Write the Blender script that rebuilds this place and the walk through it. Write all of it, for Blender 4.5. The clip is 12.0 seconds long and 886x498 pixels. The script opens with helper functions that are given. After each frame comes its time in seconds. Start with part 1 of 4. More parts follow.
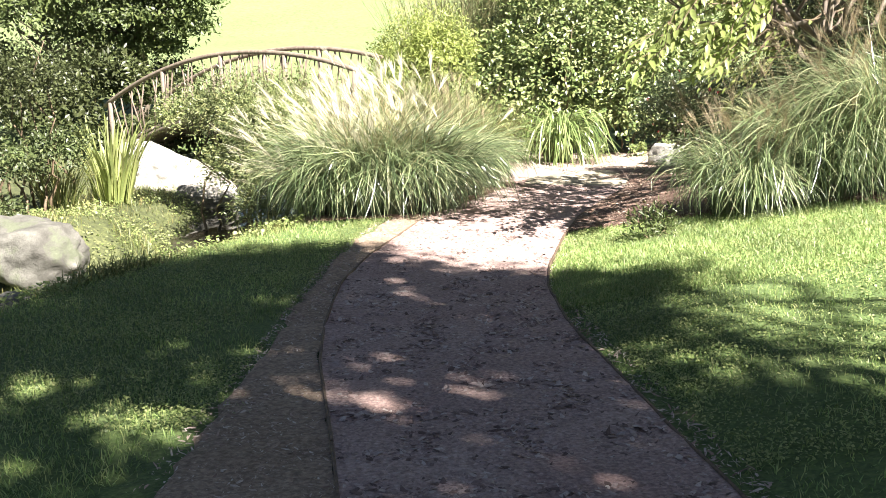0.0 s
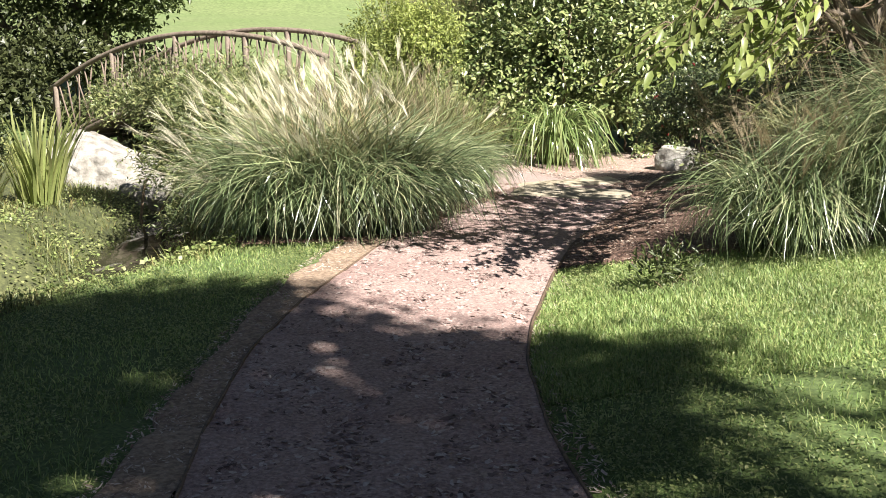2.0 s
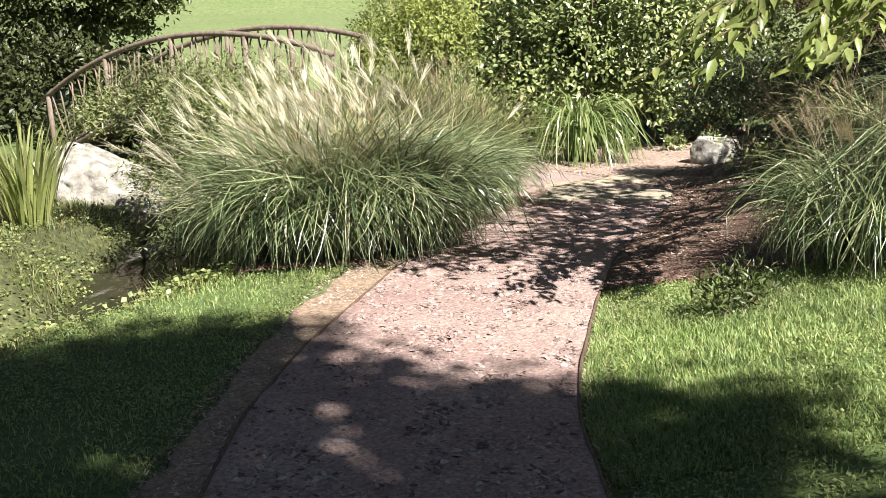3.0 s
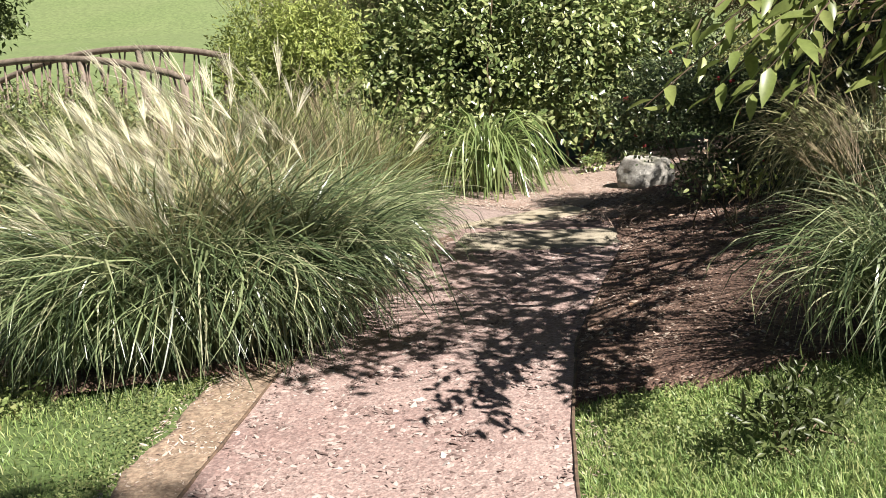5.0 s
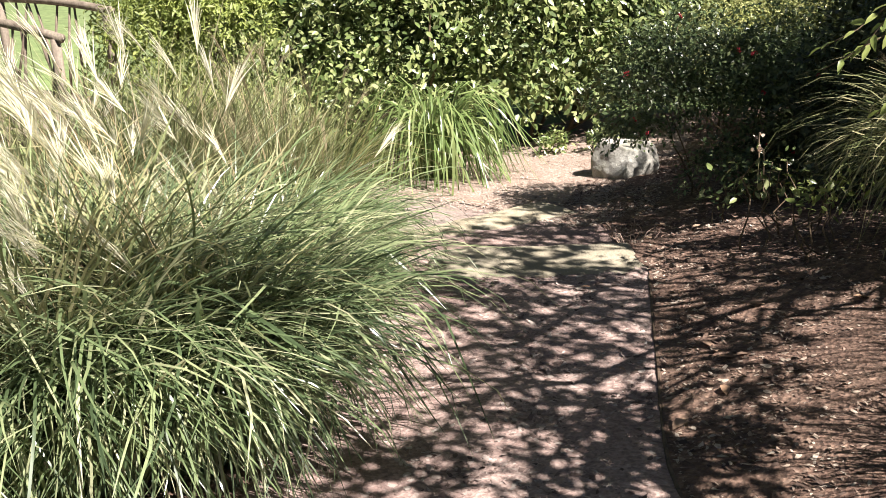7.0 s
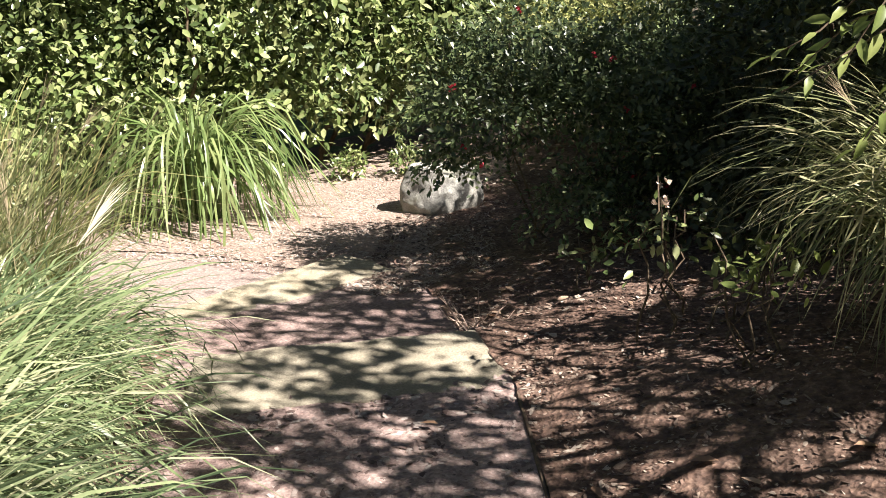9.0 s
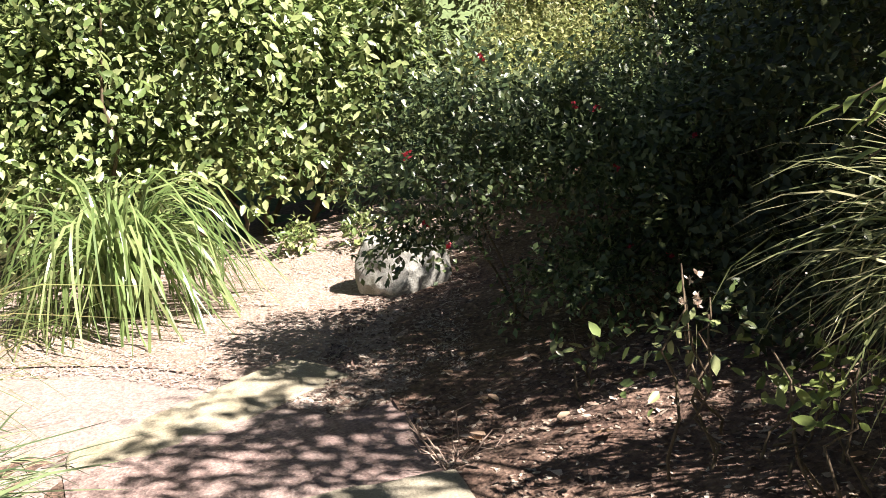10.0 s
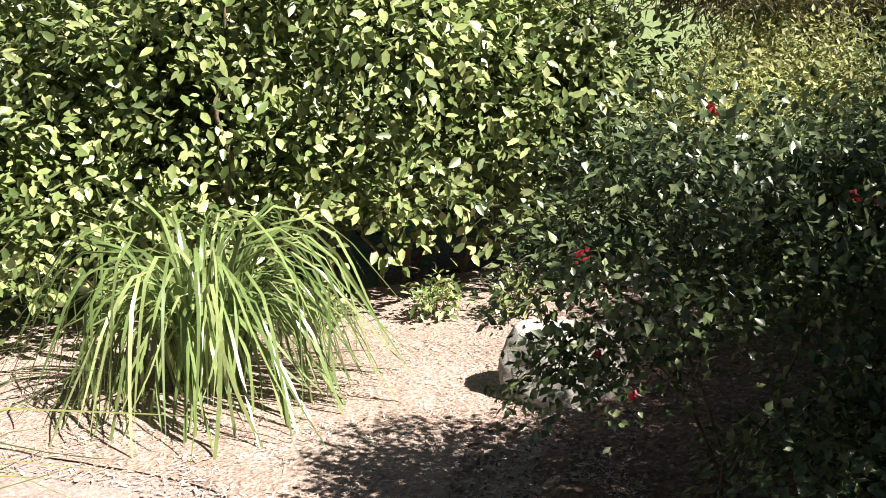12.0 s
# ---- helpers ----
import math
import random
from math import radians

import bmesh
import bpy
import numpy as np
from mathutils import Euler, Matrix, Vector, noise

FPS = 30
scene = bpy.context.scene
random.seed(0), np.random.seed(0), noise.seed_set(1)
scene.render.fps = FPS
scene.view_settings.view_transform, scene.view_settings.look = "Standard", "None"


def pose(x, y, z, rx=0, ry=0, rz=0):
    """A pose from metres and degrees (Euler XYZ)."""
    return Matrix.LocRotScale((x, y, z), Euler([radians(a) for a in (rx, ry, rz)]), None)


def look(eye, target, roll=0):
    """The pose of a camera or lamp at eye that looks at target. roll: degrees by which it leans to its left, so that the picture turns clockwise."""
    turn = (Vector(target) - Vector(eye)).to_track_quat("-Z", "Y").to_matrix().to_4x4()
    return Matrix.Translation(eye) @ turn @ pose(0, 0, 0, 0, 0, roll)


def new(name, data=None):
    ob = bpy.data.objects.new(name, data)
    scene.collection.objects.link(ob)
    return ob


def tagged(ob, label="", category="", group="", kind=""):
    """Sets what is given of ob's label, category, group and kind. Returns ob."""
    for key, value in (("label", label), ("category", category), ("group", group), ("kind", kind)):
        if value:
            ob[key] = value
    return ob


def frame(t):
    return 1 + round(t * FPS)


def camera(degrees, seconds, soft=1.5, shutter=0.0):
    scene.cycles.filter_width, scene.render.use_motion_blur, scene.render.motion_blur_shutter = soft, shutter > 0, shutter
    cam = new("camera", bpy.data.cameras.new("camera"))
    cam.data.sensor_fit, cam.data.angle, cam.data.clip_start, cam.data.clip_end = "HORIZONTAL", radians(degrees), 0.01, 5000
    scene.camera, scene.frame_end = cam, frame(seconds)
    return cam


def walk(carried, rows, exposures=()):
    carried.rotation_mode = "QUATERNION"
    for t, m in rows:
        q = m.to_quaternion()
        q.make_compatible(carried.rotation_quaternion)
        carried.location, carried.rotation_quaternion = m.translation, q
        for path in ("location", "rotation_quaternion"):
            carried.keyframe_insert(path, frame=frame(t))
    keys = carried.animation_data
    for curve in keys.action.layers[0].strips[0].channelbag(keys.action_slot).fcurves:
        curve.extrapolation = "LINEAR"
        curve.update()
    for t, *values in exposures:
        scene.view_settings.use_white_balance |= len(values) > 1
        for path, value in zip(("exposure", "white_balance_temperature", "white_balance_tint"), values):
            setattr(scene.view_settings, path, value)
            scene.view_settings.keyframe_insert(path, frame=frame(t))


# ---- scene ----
cam = camera(45.6, 12.0, 0.8)
METRES, EYE, TILT, LEAN, TURN = 11.0, 1.5, -13.5, 0.5, 0.0
ROWS = [
    (0.0, 0.0, 0.0, 0.0, -0.0, 0.0, 0.0),
    (0.5, 0.0058, 0.0354, 0.0078, -2.7, 0.91, 3.59),
    (1.0, 0.0106, 0.0803, 0.0172, -3.69, 1.88, 1.6),
    (1.5, 0.0162, 0.1188, 0.0239, -5.96, 0.35, 1.52),
    (2.0, 0.0231, 0.1606, 0.034, -0.12, -0.95, -0.99),
    (2.5, 0.0199, 0.2036, 0.0422, 1.31, -1.4, 0.81),
    (4.5, 0.0186, 0.3745, 0.0711, -3.43, -1.01, 2.93),
    (5.0, 0.0145, 0.4189, 0.0789, -5.42, -0.89, 4.29),
    (5.5, 0.0059, 0.4649, 0.0882, -6.22, -1.61, 2.82),
    (6.0, 0.0006, 0.51, 0.096, -9.03, -1.52, 4.04),
    (6.5, -0.0045, 0.5538, 0.1048, -7.97, -0.99, 3.85),
    (7.0, -0.0044, 0.5882, 0.112, -11.39, -3.66, 4.28),
    (9.0, 0.0381, 0.7522, 0.137, -23.24, -4.97, 5.81),
    (9.5, 0.0587, 0.7903, 0.1445, -24.72, -4.88, 6.98),
    (10.0, 0.074, 0.8281, 0.151, -25.43, -2.99, 9.38),
    (10.5, 0.0897, 0.8531, 0.1568, -27.38, -1.18, 9.64),
    (11.0, 0.1005, 0.8794, 0.1612, -25.76, -1.59, 6.14),
    (11.5, 0.1143, 0.9057, 0.1666, -21.38, -1.53, 6.73),
    (12.0, 0.1304, 0.951, 0.1767, -16.04, -1.44, 4.15),
]
EXPOSURES = [(0.0, 2.36), (0.5, 2.06), (1.0, 1.8), (2.0, 1.54), (2.6, 1.52), (4.3, 1.15), (5.3, 1.2), (6.0, 1.52), (7.0, 1.57), (9.0, 1.62), (9.5, 1.7), (10.0, 1.86), (10.5, 2.12), (11.0, 2.15), (12.0, 1.63)]
walk(cam, [(t, pose(0, 0, EYE, TILT, LEAN, TURN) @ pose(METRES * x, METRES * y, METRES * z, 90 + pitch, roll, yaw)) for t, x, y, z, yaw, pitch, roll in ROWS], EXPOSURES)

# ---- light ----
SUN_EL = 50.0
TO_SUN = Vector((0.66, -0.75, 0)).normalized() * math.cos(radians(SUN_EL)) + Vector((0, 0, math.sin(radians(SUN_EL))))
world = bpy.data.worlds.new("world")
scene.world = world
world.use_nodes = True
wn = world.node_tree
sky = wn.nodes.new("ShaderNodeTexSky")
sky.sky_type = "NISHITA"
sky.sun_disc = False
sky.sun_elevation = radians(SUN_EL)
sky.sun_rotation = math.atan2(TO_SUN.x, TO_SUN.y)
wn.nodes["Background"].inputs[1].default_value = 0.0155
wn.links.new(sky.outputs[0], wn.nodes["Background"].inputs[0])
sun = new("sun", bpy.data.lights.new("sun", "SUN"))
sun.data.energy = 5.0
sun.data.angle = radians(0.55)
sun.data.color = (1.0, 0.94, 0.87)
sun.matrix_world = look(TO_SUN * 60, (0, 0, 0))

# ---- materials ----


class Mat:
    """A node material with short-hands."""

    def __init__(self, name, rough=0.8, metal=0.0):
        self.m = bpy.data.materials.new(name)
        self.m.use_nodes = True
        self.t = self.m.node_tree
        self.b = self.t.nodes["Principled BSDF"]
        self.b.inputs["Roughness"].default_value = rough
        self.b.inputs["Metallic"].default_value = metal
        self.geo = self.t.nodes.new("ShaderNodeNewGeometry")

    def noise(self, scale, detail=4.0, rough=0.6, stretch=None):
        n = self.t.nodes.new("ShaderNodeTexNoise")
        n.inputs["Scale"].default_value = scale
        n.inputs["Detail"].default_value = detail
        n.inputs["Roughness"].default_value = rough
        src = self.geo.outputs["Position"]
        if stretch:
            mp = self.t.nodes.new("ShaderNodeMapping")
            mp.inputs["Scale"].default_value = stretch
            self.t.links.new(src, mp.inputs[0])
            src = mp.outputs[0]
        self.t.links.new(src, n.inputs["Vector"])
        return n.outputs[0]

    def voronoi(self, scale, which="Distance"):
        n = self.t.nodes.new("ShaderNodeTexVoronoi")
        n.inputs["Scale"].default_value = scale
        self.t.links.new(self.geo.outputs["Position"], n.inputs["Vector"])
        return n.outputs[which]

    def ramp(self, fac, stops):
        r = self.t.nodes.new("ShaderNodeValToRGB")
        while len(r.color_ramp.elements) < len(stops):
            r.color_ramp.elements.new(0.5)
        for e, (p, c) in zip(r.color_ramp.elements, stops):
            e.position = p
            e.color = (*c, 1)
        self.t.links.new(fac, r.inputs[0])
        return r.outputs[0]

    def mix(self, fac, a, b, mode="MIX"):
        n = self.t.nodes.new("ShaderNodeMix")
        n.data_type = "RGBA"
        n.blend_type = mode
        for sock, v in ((n.inputs[0], fac), (n.inputs[6], a), (n.inputs[7], b)):
            if isinstance(v, (int, float)):
                sock.default_value = v
            elif isinstance(v, tuple):
                sock.default_value = (*v, 1)
            else:
                self.t.links.new(v, sock)
        return n.outputs[2]

    def color(self, sock):
        self.t.links.new(sock, self.b.inputs["Base Color"])
        return self

    def bump(self, height, strength=0.5, dist=0.02):
        n = self.t.nodes.new("ShaderNodeBump")
        n.inputs["Strength"].default_value = strength
        n.inputs["Distance"].default_value = dist
        self.t.links.new(height, n.inputs["Height"])
        self.t.links.new(n.outputs[0], self.b.inputs["Normal"])
        return self

    def translucent(self, col, amount):
        tr = self.t.nodes.new("ShaderNodeBsdfTranslucent")
        self.t.links.new(col, tr.inputs[0])
        mx = self.t.nodes.new("ShaderNodeMixShader")
        mx.inputs[0].default_value = amount
        self.t.links.new(self.b.outputs[0], mx.inputs[1])
        self.t.links.new(tr.outputs[0], mx.inputs[2])
        self.t.links.new(mx.outputs[0], self.t.nodes["Material Output"].inputs[0])
        return self


def leaf_mat(name, tones, rough=0.42, through_light=0.3, patch=1.2, gloss=0.4):
    """Leaves or blades: each island takes its tone, with slow drift over the plant."""
    m = Mat(name, rough)
    n = len(tones)
    tones = [(r * 0.9 + g * 0.26, g * 0.96, b * 0.8 + g * 0.21) for r, g, b in tones]
    info = m.t.nodes.new("ShaderNodeObjectInfo")
    both = m.t.nodes.new("ShaderNodeMath")
    both.operation = "ADD"
    m.t.links.new(m.geo.outputs["Random Per Island"], both.inputs[0])
    m.t.links.new(info.outputs["Random"], both.inputs[1])
    wrap = m.t.nodes.new("ShaderNodeMath")
    wrap.operation = "FRACT"
    m.t.links.new(both.outputs[0], wrap.inputs[0])
    col = m.ramp(wrap.outputs[0], [(i / max(1, n - 1), c) for i, c in enumerate(tones)])
    drift = m.ramp(m.noise(patch, 2), [(0.3, (0.72, 0.72, 0.72)), (0.7, (1.2, 1.2, 1.12))])
    col = m.mix(1.0, col, drift, "MULTIPLY")
    grain = m.ramp(m.noise(60, 2), [(0.3, (0.85, 0.85, 0.85)), (0.7, (1.1, 1.1, 1.1))])
    col = m.mix(1.0, col, grain, "MULTIPLY")
    m.color(col)
    m.b.inputs["Specular IOR Level"].default_value = gloss
    m.translucent(col, through_light)
    return m.m


def ground_mat(name, stops, scale, patch, patch_tint, bump=0.5, rough=0.9, cell=60.0):
    """Loose ground: grain, clots and slow stains."""
    m = Mat(name, rough)
    base = m.ramp(m.noise(scale, 6, 0.7), stops)
    cells = m.ramp(m.voronoi(cell, "Color"), [(0.2, (0.7, 0.7, 0.7)), (0.8, (1.25, 1.22, 1.2))])
    col = m.mix(0.7, base, m.mix(1.0, base, cells, "MULTIPLY"))
    stain = m.ramp(m.noise(patch, 3), [(0.35, (1, 1, 1)), (0.7, patch_tint)])
    m.color(m.mix(1.0, col, stain, "MULTIPLY"))
    hgt = m.mix(0.5, m.voronoi(cell), m.noise(scale * 1.7, 5))
    m.bump(hgt, bump, 0.02)
    return m.m


M_LAWN = ground_mat("lawn_soil", [(0.3, (0.065, 0.095, 0.03)), (0.55, (0.10, 0.145, 0.045)), (0.75, (0.18, 0.20, 0.075))], 30, 1.1, (0.8, 0.9, 0.7), 0.25)
M_FIELD = ground_mat("field_turf", [(0.3, (0.13, 0.172, 0.065)), (0.7, (0.175, 0.22, 0.09))], 3, 0.15, (0.88, 0.95, 0.85), 0.2, cell=8)
M_GRAVEL = ground_mat("path_gravel", [(0.3, (0.20, 0.135, 0.12)), (0.5, (0.34, 0.25, 0.225)), (0.72, (0.48, 0.385, 0.35))], 46, 1.6, (0.82, 0.76, 0.76), 0.45, cell=75)
M_MULCH = ground_mat("bark_mulch", [(0.3, (0.075, 0.045, 0.034)), (0.5, (0.17, 0.105, 0.078)), (0.72, (0.33, 0.225, 0.165))], 30, 1.8, (0.75, 0.7, 0.7), 1.0, cell=48)
M_STRAW = ground_mat("straw_mulch", [(0.3, (0.25, 0.17, 0.12)), (0.5, (0.37, 0.28, 0.235)), (0.72, (0.50, 0.42, 0.37))], 34, 1.6, (0.85, 0.8, 0.78), 0.9, cell=55)
# the path's gravel again, slightly paler to stand in for full sun
M_SUN_GRAVEL = ground_mat("sun_toned_gravel", [(0.3, (0.22, 0.165, 0.148)), (0.5, (0.33, 0.26, 0.235)), (0.72, (0.45, 0.375, 0.34))], 46, 1.6, (0.86, 0.82, 0.8), 0.35, cell=80)
M_STRIP = ground_mat("trodden_mulch", [(0.3, (0.16, 0.11, 0.08)), (0.5, (0.29, 0.215, 0.155)), (0.72, (0.43, 0.345, 0.26))], 36, 1.4, (0.8, 0.78, 0.74), 0.45, cell=60)
M_BANK = ground_mat("stream_bank", [(0.3, (0.03, 0.034, 0.015)), (0.5, (0.075, 0.085, 0.032)), (0.75, (0.16, 0.165, 0.07))], 14, 0.9, (0.7, 0.75, 0.6), 0.8, cell=24)


def chip_mat(name, tones, rough=0.85):
    m = Mat(name, rough)
    n = len(tones)
    col = m.ramp(m.geo.outputs["Random Per Island"], [(i / (n - 1), c) for i, c in enumerate(tones)])
    m.color(m.mix(1.0, col, m.ramp(m.noise(90, 3), [(0.3, (0.75, 0.75, 0.75)), (0.7, (1.15, 1.15, 1.15))]), "MULTIPLY"))
    return m.m


M_CHIP = chip_mat("gravel_chips", [(0.09, 0.06, 0.05), (0.20, 0.135, 0.12), (0.31, 0.23, 0.205), (0.39, 0.31, 0.28), (0.49, 0.42, 0.38)])
M_BARK_CHIP = chip_mat("bark_chips", [(0.06, 0.038, 0.03), (0.13, 0.08, 0.06), (0.22, 0.14, 0.105), (0.33, 0.245, 0.19), (0.48, 0.40, 0.33)])
M_STRAW_CHIP = chip_mat("straw_bits", [(0.21, 0.13, 0.10), (0.37, 0.27, 0.22), (0.49, 0.41, 0.345), (0.59, 0.525, 0.455)])


def stone_mat(name, a, b, c, scale=5.0, lichen=None):
    m = Mat(name, 0.85)
    col = m.ramp(m.noise(scale, 7, 0.65), [(0.3, a), (0.52, b), (0.72, c)])
    if lichen:
        col = m.mix(m.ramp(m.noise(3.3, 5), [(0.52, (0, 0, 0)), (0.62, (1, 1, 1))]), col, lichen)
    speck = m.ramp(m.noise(120, 3), [(0.35, (0.75, 0.75, 0.75)), (0.65, (1.1, 1.1, 1.1))])
    m.color(m.mix(1.0, col, speck, "MULTIPLY"))
    m.bump(m.noise(22, 8, 0.7), 0.6, 0.03)
    return m.m


M_SLAB = stone_mat("sandstone_slab", (0.29, 0.25, 0.185), (0.39, 0.34, 0.255), (0.47, 0.41, 0.32), 4)
M_YELLOW = stone_mat("yellow_sandstone", (0.30, 0.25, 0.17), (0.40, 0.345, 0.25), (0.48, 0.43, 0.34), 9)
M_ROCK = stone_mat("grey_boulder", (0.06, 0.056, 0.048), (0.12, 0.115, 0.10), (0.22, 0.21, 0.185), 3, (0.11, 0.12, 0.08))
M_PALE_ROCK = stone_mat("pale_limestone", (0.28, 0.26, 0.23), (0.42, 0.40, 0.36), (0.55, 0.53, 0.49), 5, (0.30, 0.29, 0.23))
M_WHITE_ROCK = stone_mat("white_limestone", (0.13, 0.12, 0.10), (0.33, 0.31, 0.275), (0.50, 0.48, 0.44), 7)


def wood_mat(name, a, b, scale=6.0):
    m = Mat(name, 0.75)
    col = m.ramp(m.noise(scale, 6, 0.7, (3, 3, 0.6)), [(0.3, a), (0.7, b)])
    m.color(m.mix(1.0, col, m.ramp(m.noise(50, 3), [(0.3, (0.7, 0.7, 0.7)), (0.7, (1.15, 1.15, 1.15))]), "MULTIPLY"))
    m.bump(m.noise(40, 5, 0.7, (1, 1, 0.2)), 0.5, 0.01)
    return m.m


M_BARK = wood_mat("bark", (0.07, 0.052, 0.038), (0.20, 0.16, 0.12))
M_TWIG = wood_mat("twigs", (0.09, 0.06, 0.035), (0.22, 0.16, 0.10), 12)
M_BRIDGE = wood_mat("bridge_wood", (0.12, 0.09, 0.068), (0.29, 0.235, 0.185))
M_STICK = wood_mat("bridge_sticks", (0.11, 0.08, 0.062), (0.29, 0.225, 0.175))
M_EDGING = wood_mat("edging_strip", (0.055, 0.04, 0.03), (0.20, 0.13, 0.085), 9)

M_BLADE = leaf_mat("lawn_blades", [(0.10, 0.25, 0.03), (0.16, 0.37, 0.05), (0.25, 0.44, 0.085), (0.34, 0.47, 0.13)])
M_CLOVER = leaf_mat("clover_leaf", [(0.11, 0.22, 0.03), (0.17, 0.31, 0.05), (0.24, 0.38, 0.08), (0.30, 0.41, 0.12)], 0.45, 0.3)
M_ROUGH_BLADE = leaf_mat("rough_blades", [(0.06, 0.115, 0.02), (0.11, 0.19, 0.03), (0.18, 0.25, 0.05), (0.28, 0.29, 0.09)])
M_MISC = leaf_mat("silver_grass_leaf", [(0.04, 0.095, 0.03), (0.085, 0.18, 0.055), (0.15, 0.28, 0.09), (0.25, 0.40, 0.15), (0.42, 0.53, 0.28)], 0.3, 0.32, gloss=0.85)
M_MISC_DRY = leaf_mat("grass_stalk", [(0.16, 0.17, 0.06), (0.28, 0.25, 0.11), (0.38, 0.33, 0.18)], 0.5, 0.25)
M_WISP = leaf_mat("wispy_leaf", [(0.10, 0.17, 0.045), (0.18, 0.26, 0.08), (0.27, 0.34, 0.13), (0.38, 0.42, 0.2)], 0.45, 0.3)
M_PLUME = leaf_mat("cream_plume", [(0.48, 0.58, 0.37), (0.61, 0.73, 0.52), (0.72, 0.85, 0.66)], 0.7, 0.42)
M_PLUME_BROWN = leaf_mat("brown_plume", [(0.19, 0.19, 0.09), (0.30, 0.29, 0.15), (0.42, 0.40, 0.24)], 0.7, 0.35)
M_TUFT = leaf_mat("tuft_leaf", [(0.08, 0.19, 0.025), (0.15, 0.31, 0.05), (0.28, 0.44, 0.12)], 0.26, 0.35, gloss=0.75)
M_IRIS = leaf_mat("iris_leaf", [(0.19, 0.32, 0.05), (0.27, 0.41, 0.075), (0.34, 0.46, 0.12)], 0.4, 0.4)
M_HEDGE = leaf_mat("hedge_leaf", [(0.05, 0.115, 0.02), (0.115, 0.23, 0.035), (0.205, 0.33, 0.07), (0.32, 0.45, 0.15)], 0.3, 0.22, gloss=0.7)
M_GOLD = leaf_mat("gold_leaf", [(0.13, 0.21, 0.035), (0.20, 0.30, 0.055), (0.29, 0.38, 0.09), (0.38, 0.45, 0.15)], 0.4, 0.32)
M_YELLOW_LEAF = leaf_mat("yellow_green_leaf", [(0.17, 0.30, 0.03), (0.25, 0.40, 0.045), (0.33, 0.48, 0.07)], 0.45, 0.38)
M_WILLOW = leaf_mat("olive_leaf", [(0.075, 0.15, 0.03), (0.125, 0.215, 0.045), (0.19, 0.29, 0.07), (0.28, 0.36, 0.11)], 0.38, 0.26, gloss=0.55)
M_ROSE = leaf_mat("rose_leaf", [(0.028, 0.07, 0.02), (0.05, 0.115, 0.03), (0.09, 0.18, 0.045), (0.17, 0.27, 0.085)], 0.32, 0.2, gloss=0.6)
M_FLOWER = leaf_mat("pink_petal", [(0.45, 0.03, 0.05), (0.62, 0.07, 0.10)], 0.5, 0.3)
M_WHITE_FLOWER = leaf_mat("pale_petal", [(0.62, 0.62, 0.45), (0.75, 0.74, 0.62)], 0.5, 0.3)
M_BIG_LEAF = leaf_mat("broad_leaf", [(0.13, 0.24, 0.025), (0.20, 0.34, 0.04), (0.28, 0.42, 0.07)], 0.36, 0.38)
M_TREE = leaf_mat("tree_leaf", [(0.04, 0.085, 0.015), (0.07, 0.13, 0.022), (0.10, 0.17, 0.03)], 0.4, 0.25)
# leaf tones darkened to stand in for shade on the stream bank
M_SHADE_TONED = leaf_mat("shade_toned_leaf", [(0.03, 0.06, 0.012), (0.05, 0.095, 0.02), (0.085, 0.14, 0.03)], 0.45, 0.15)
M_DARK = leaf_mat("dark_leaf", [(0.03, 0.05, 0.01), (0.045, 0.078, 0.016), (0.072, 0.11, 0.026)], 0.4, 0.15)
M_PINE = leaf_mat("pine_needle", [(0.05, 0.07, 0.02), (0.10, 0.11, 0.03), (0.18, 0.16, 0.05)], 0.45, 0.15)
wm = Mat("stream_water", 0.06)
wm.b.inputs["Base Color"].default_value = (0.035, 0.035, 0.02, 1)
wm.bump(wm.noise(6, 3), 0.15, 0.02)
M_WATER = wm.m

# ---- plan of the ground ----
PROFILE_Y = [-60, 0, 5, 7.4, 9.5, 11.4, 12.0, 12.2, 13.5, 15.2, 17, 20, 60, 140, 400, 1500]
PROFILE_Z = [1.2, 0, -0.25, -0.38, -0.47, -0.56, -0.59, -0.69, -0.77, -0.88, -1.0, -1.0, -0.6, 10, 22, 30]


def ease(v):
    v = np.clip(v, 0, 1)
    return v * v * (3 - 2 * v)


def left_edge(y):
    return np.interp(y, [-5, 3.3, 4, 4.9, 5.7, 6.7, 7.6, 9.3, 11.5, 12.5, 14], [-0.1, -0.37, -0.48, -0.62, -0.68, -0.69, -0.58, -0.2, 0.72, 1.0, 1.1])


def right_edge(y):
    return np.interp(y, [-5, 3.3, 4, 4.8, 5.6, 6.5, 7.2, 8.4, 9.4, 11.4, 12.3, 14], [1.5, 1.0, 0.89, 0.79, 0.68, 0.66, 0.73, 0.97, 1.22, 2.0, 2.2, 2.7])


def lawn_left(y):
    """Where the mulch beside the path gives way to the lawn."""
    return np.interp(y, [-5, 3.3, 5, 7.7, 9.1, 9.5], [-1.0, -1.06, -0.94, -0.82, -0.58, -0.4])


def bank(y):
    """Where the lawn ends above the stream."""
    return np.interp(y, [-4, 3, 5, 7.2, 8.2, 9.2, 11, 14, 20], [-6, -4.2, -3.2, -2.5, -2.0, -1.35, -0.9, -0.5, -0.5])


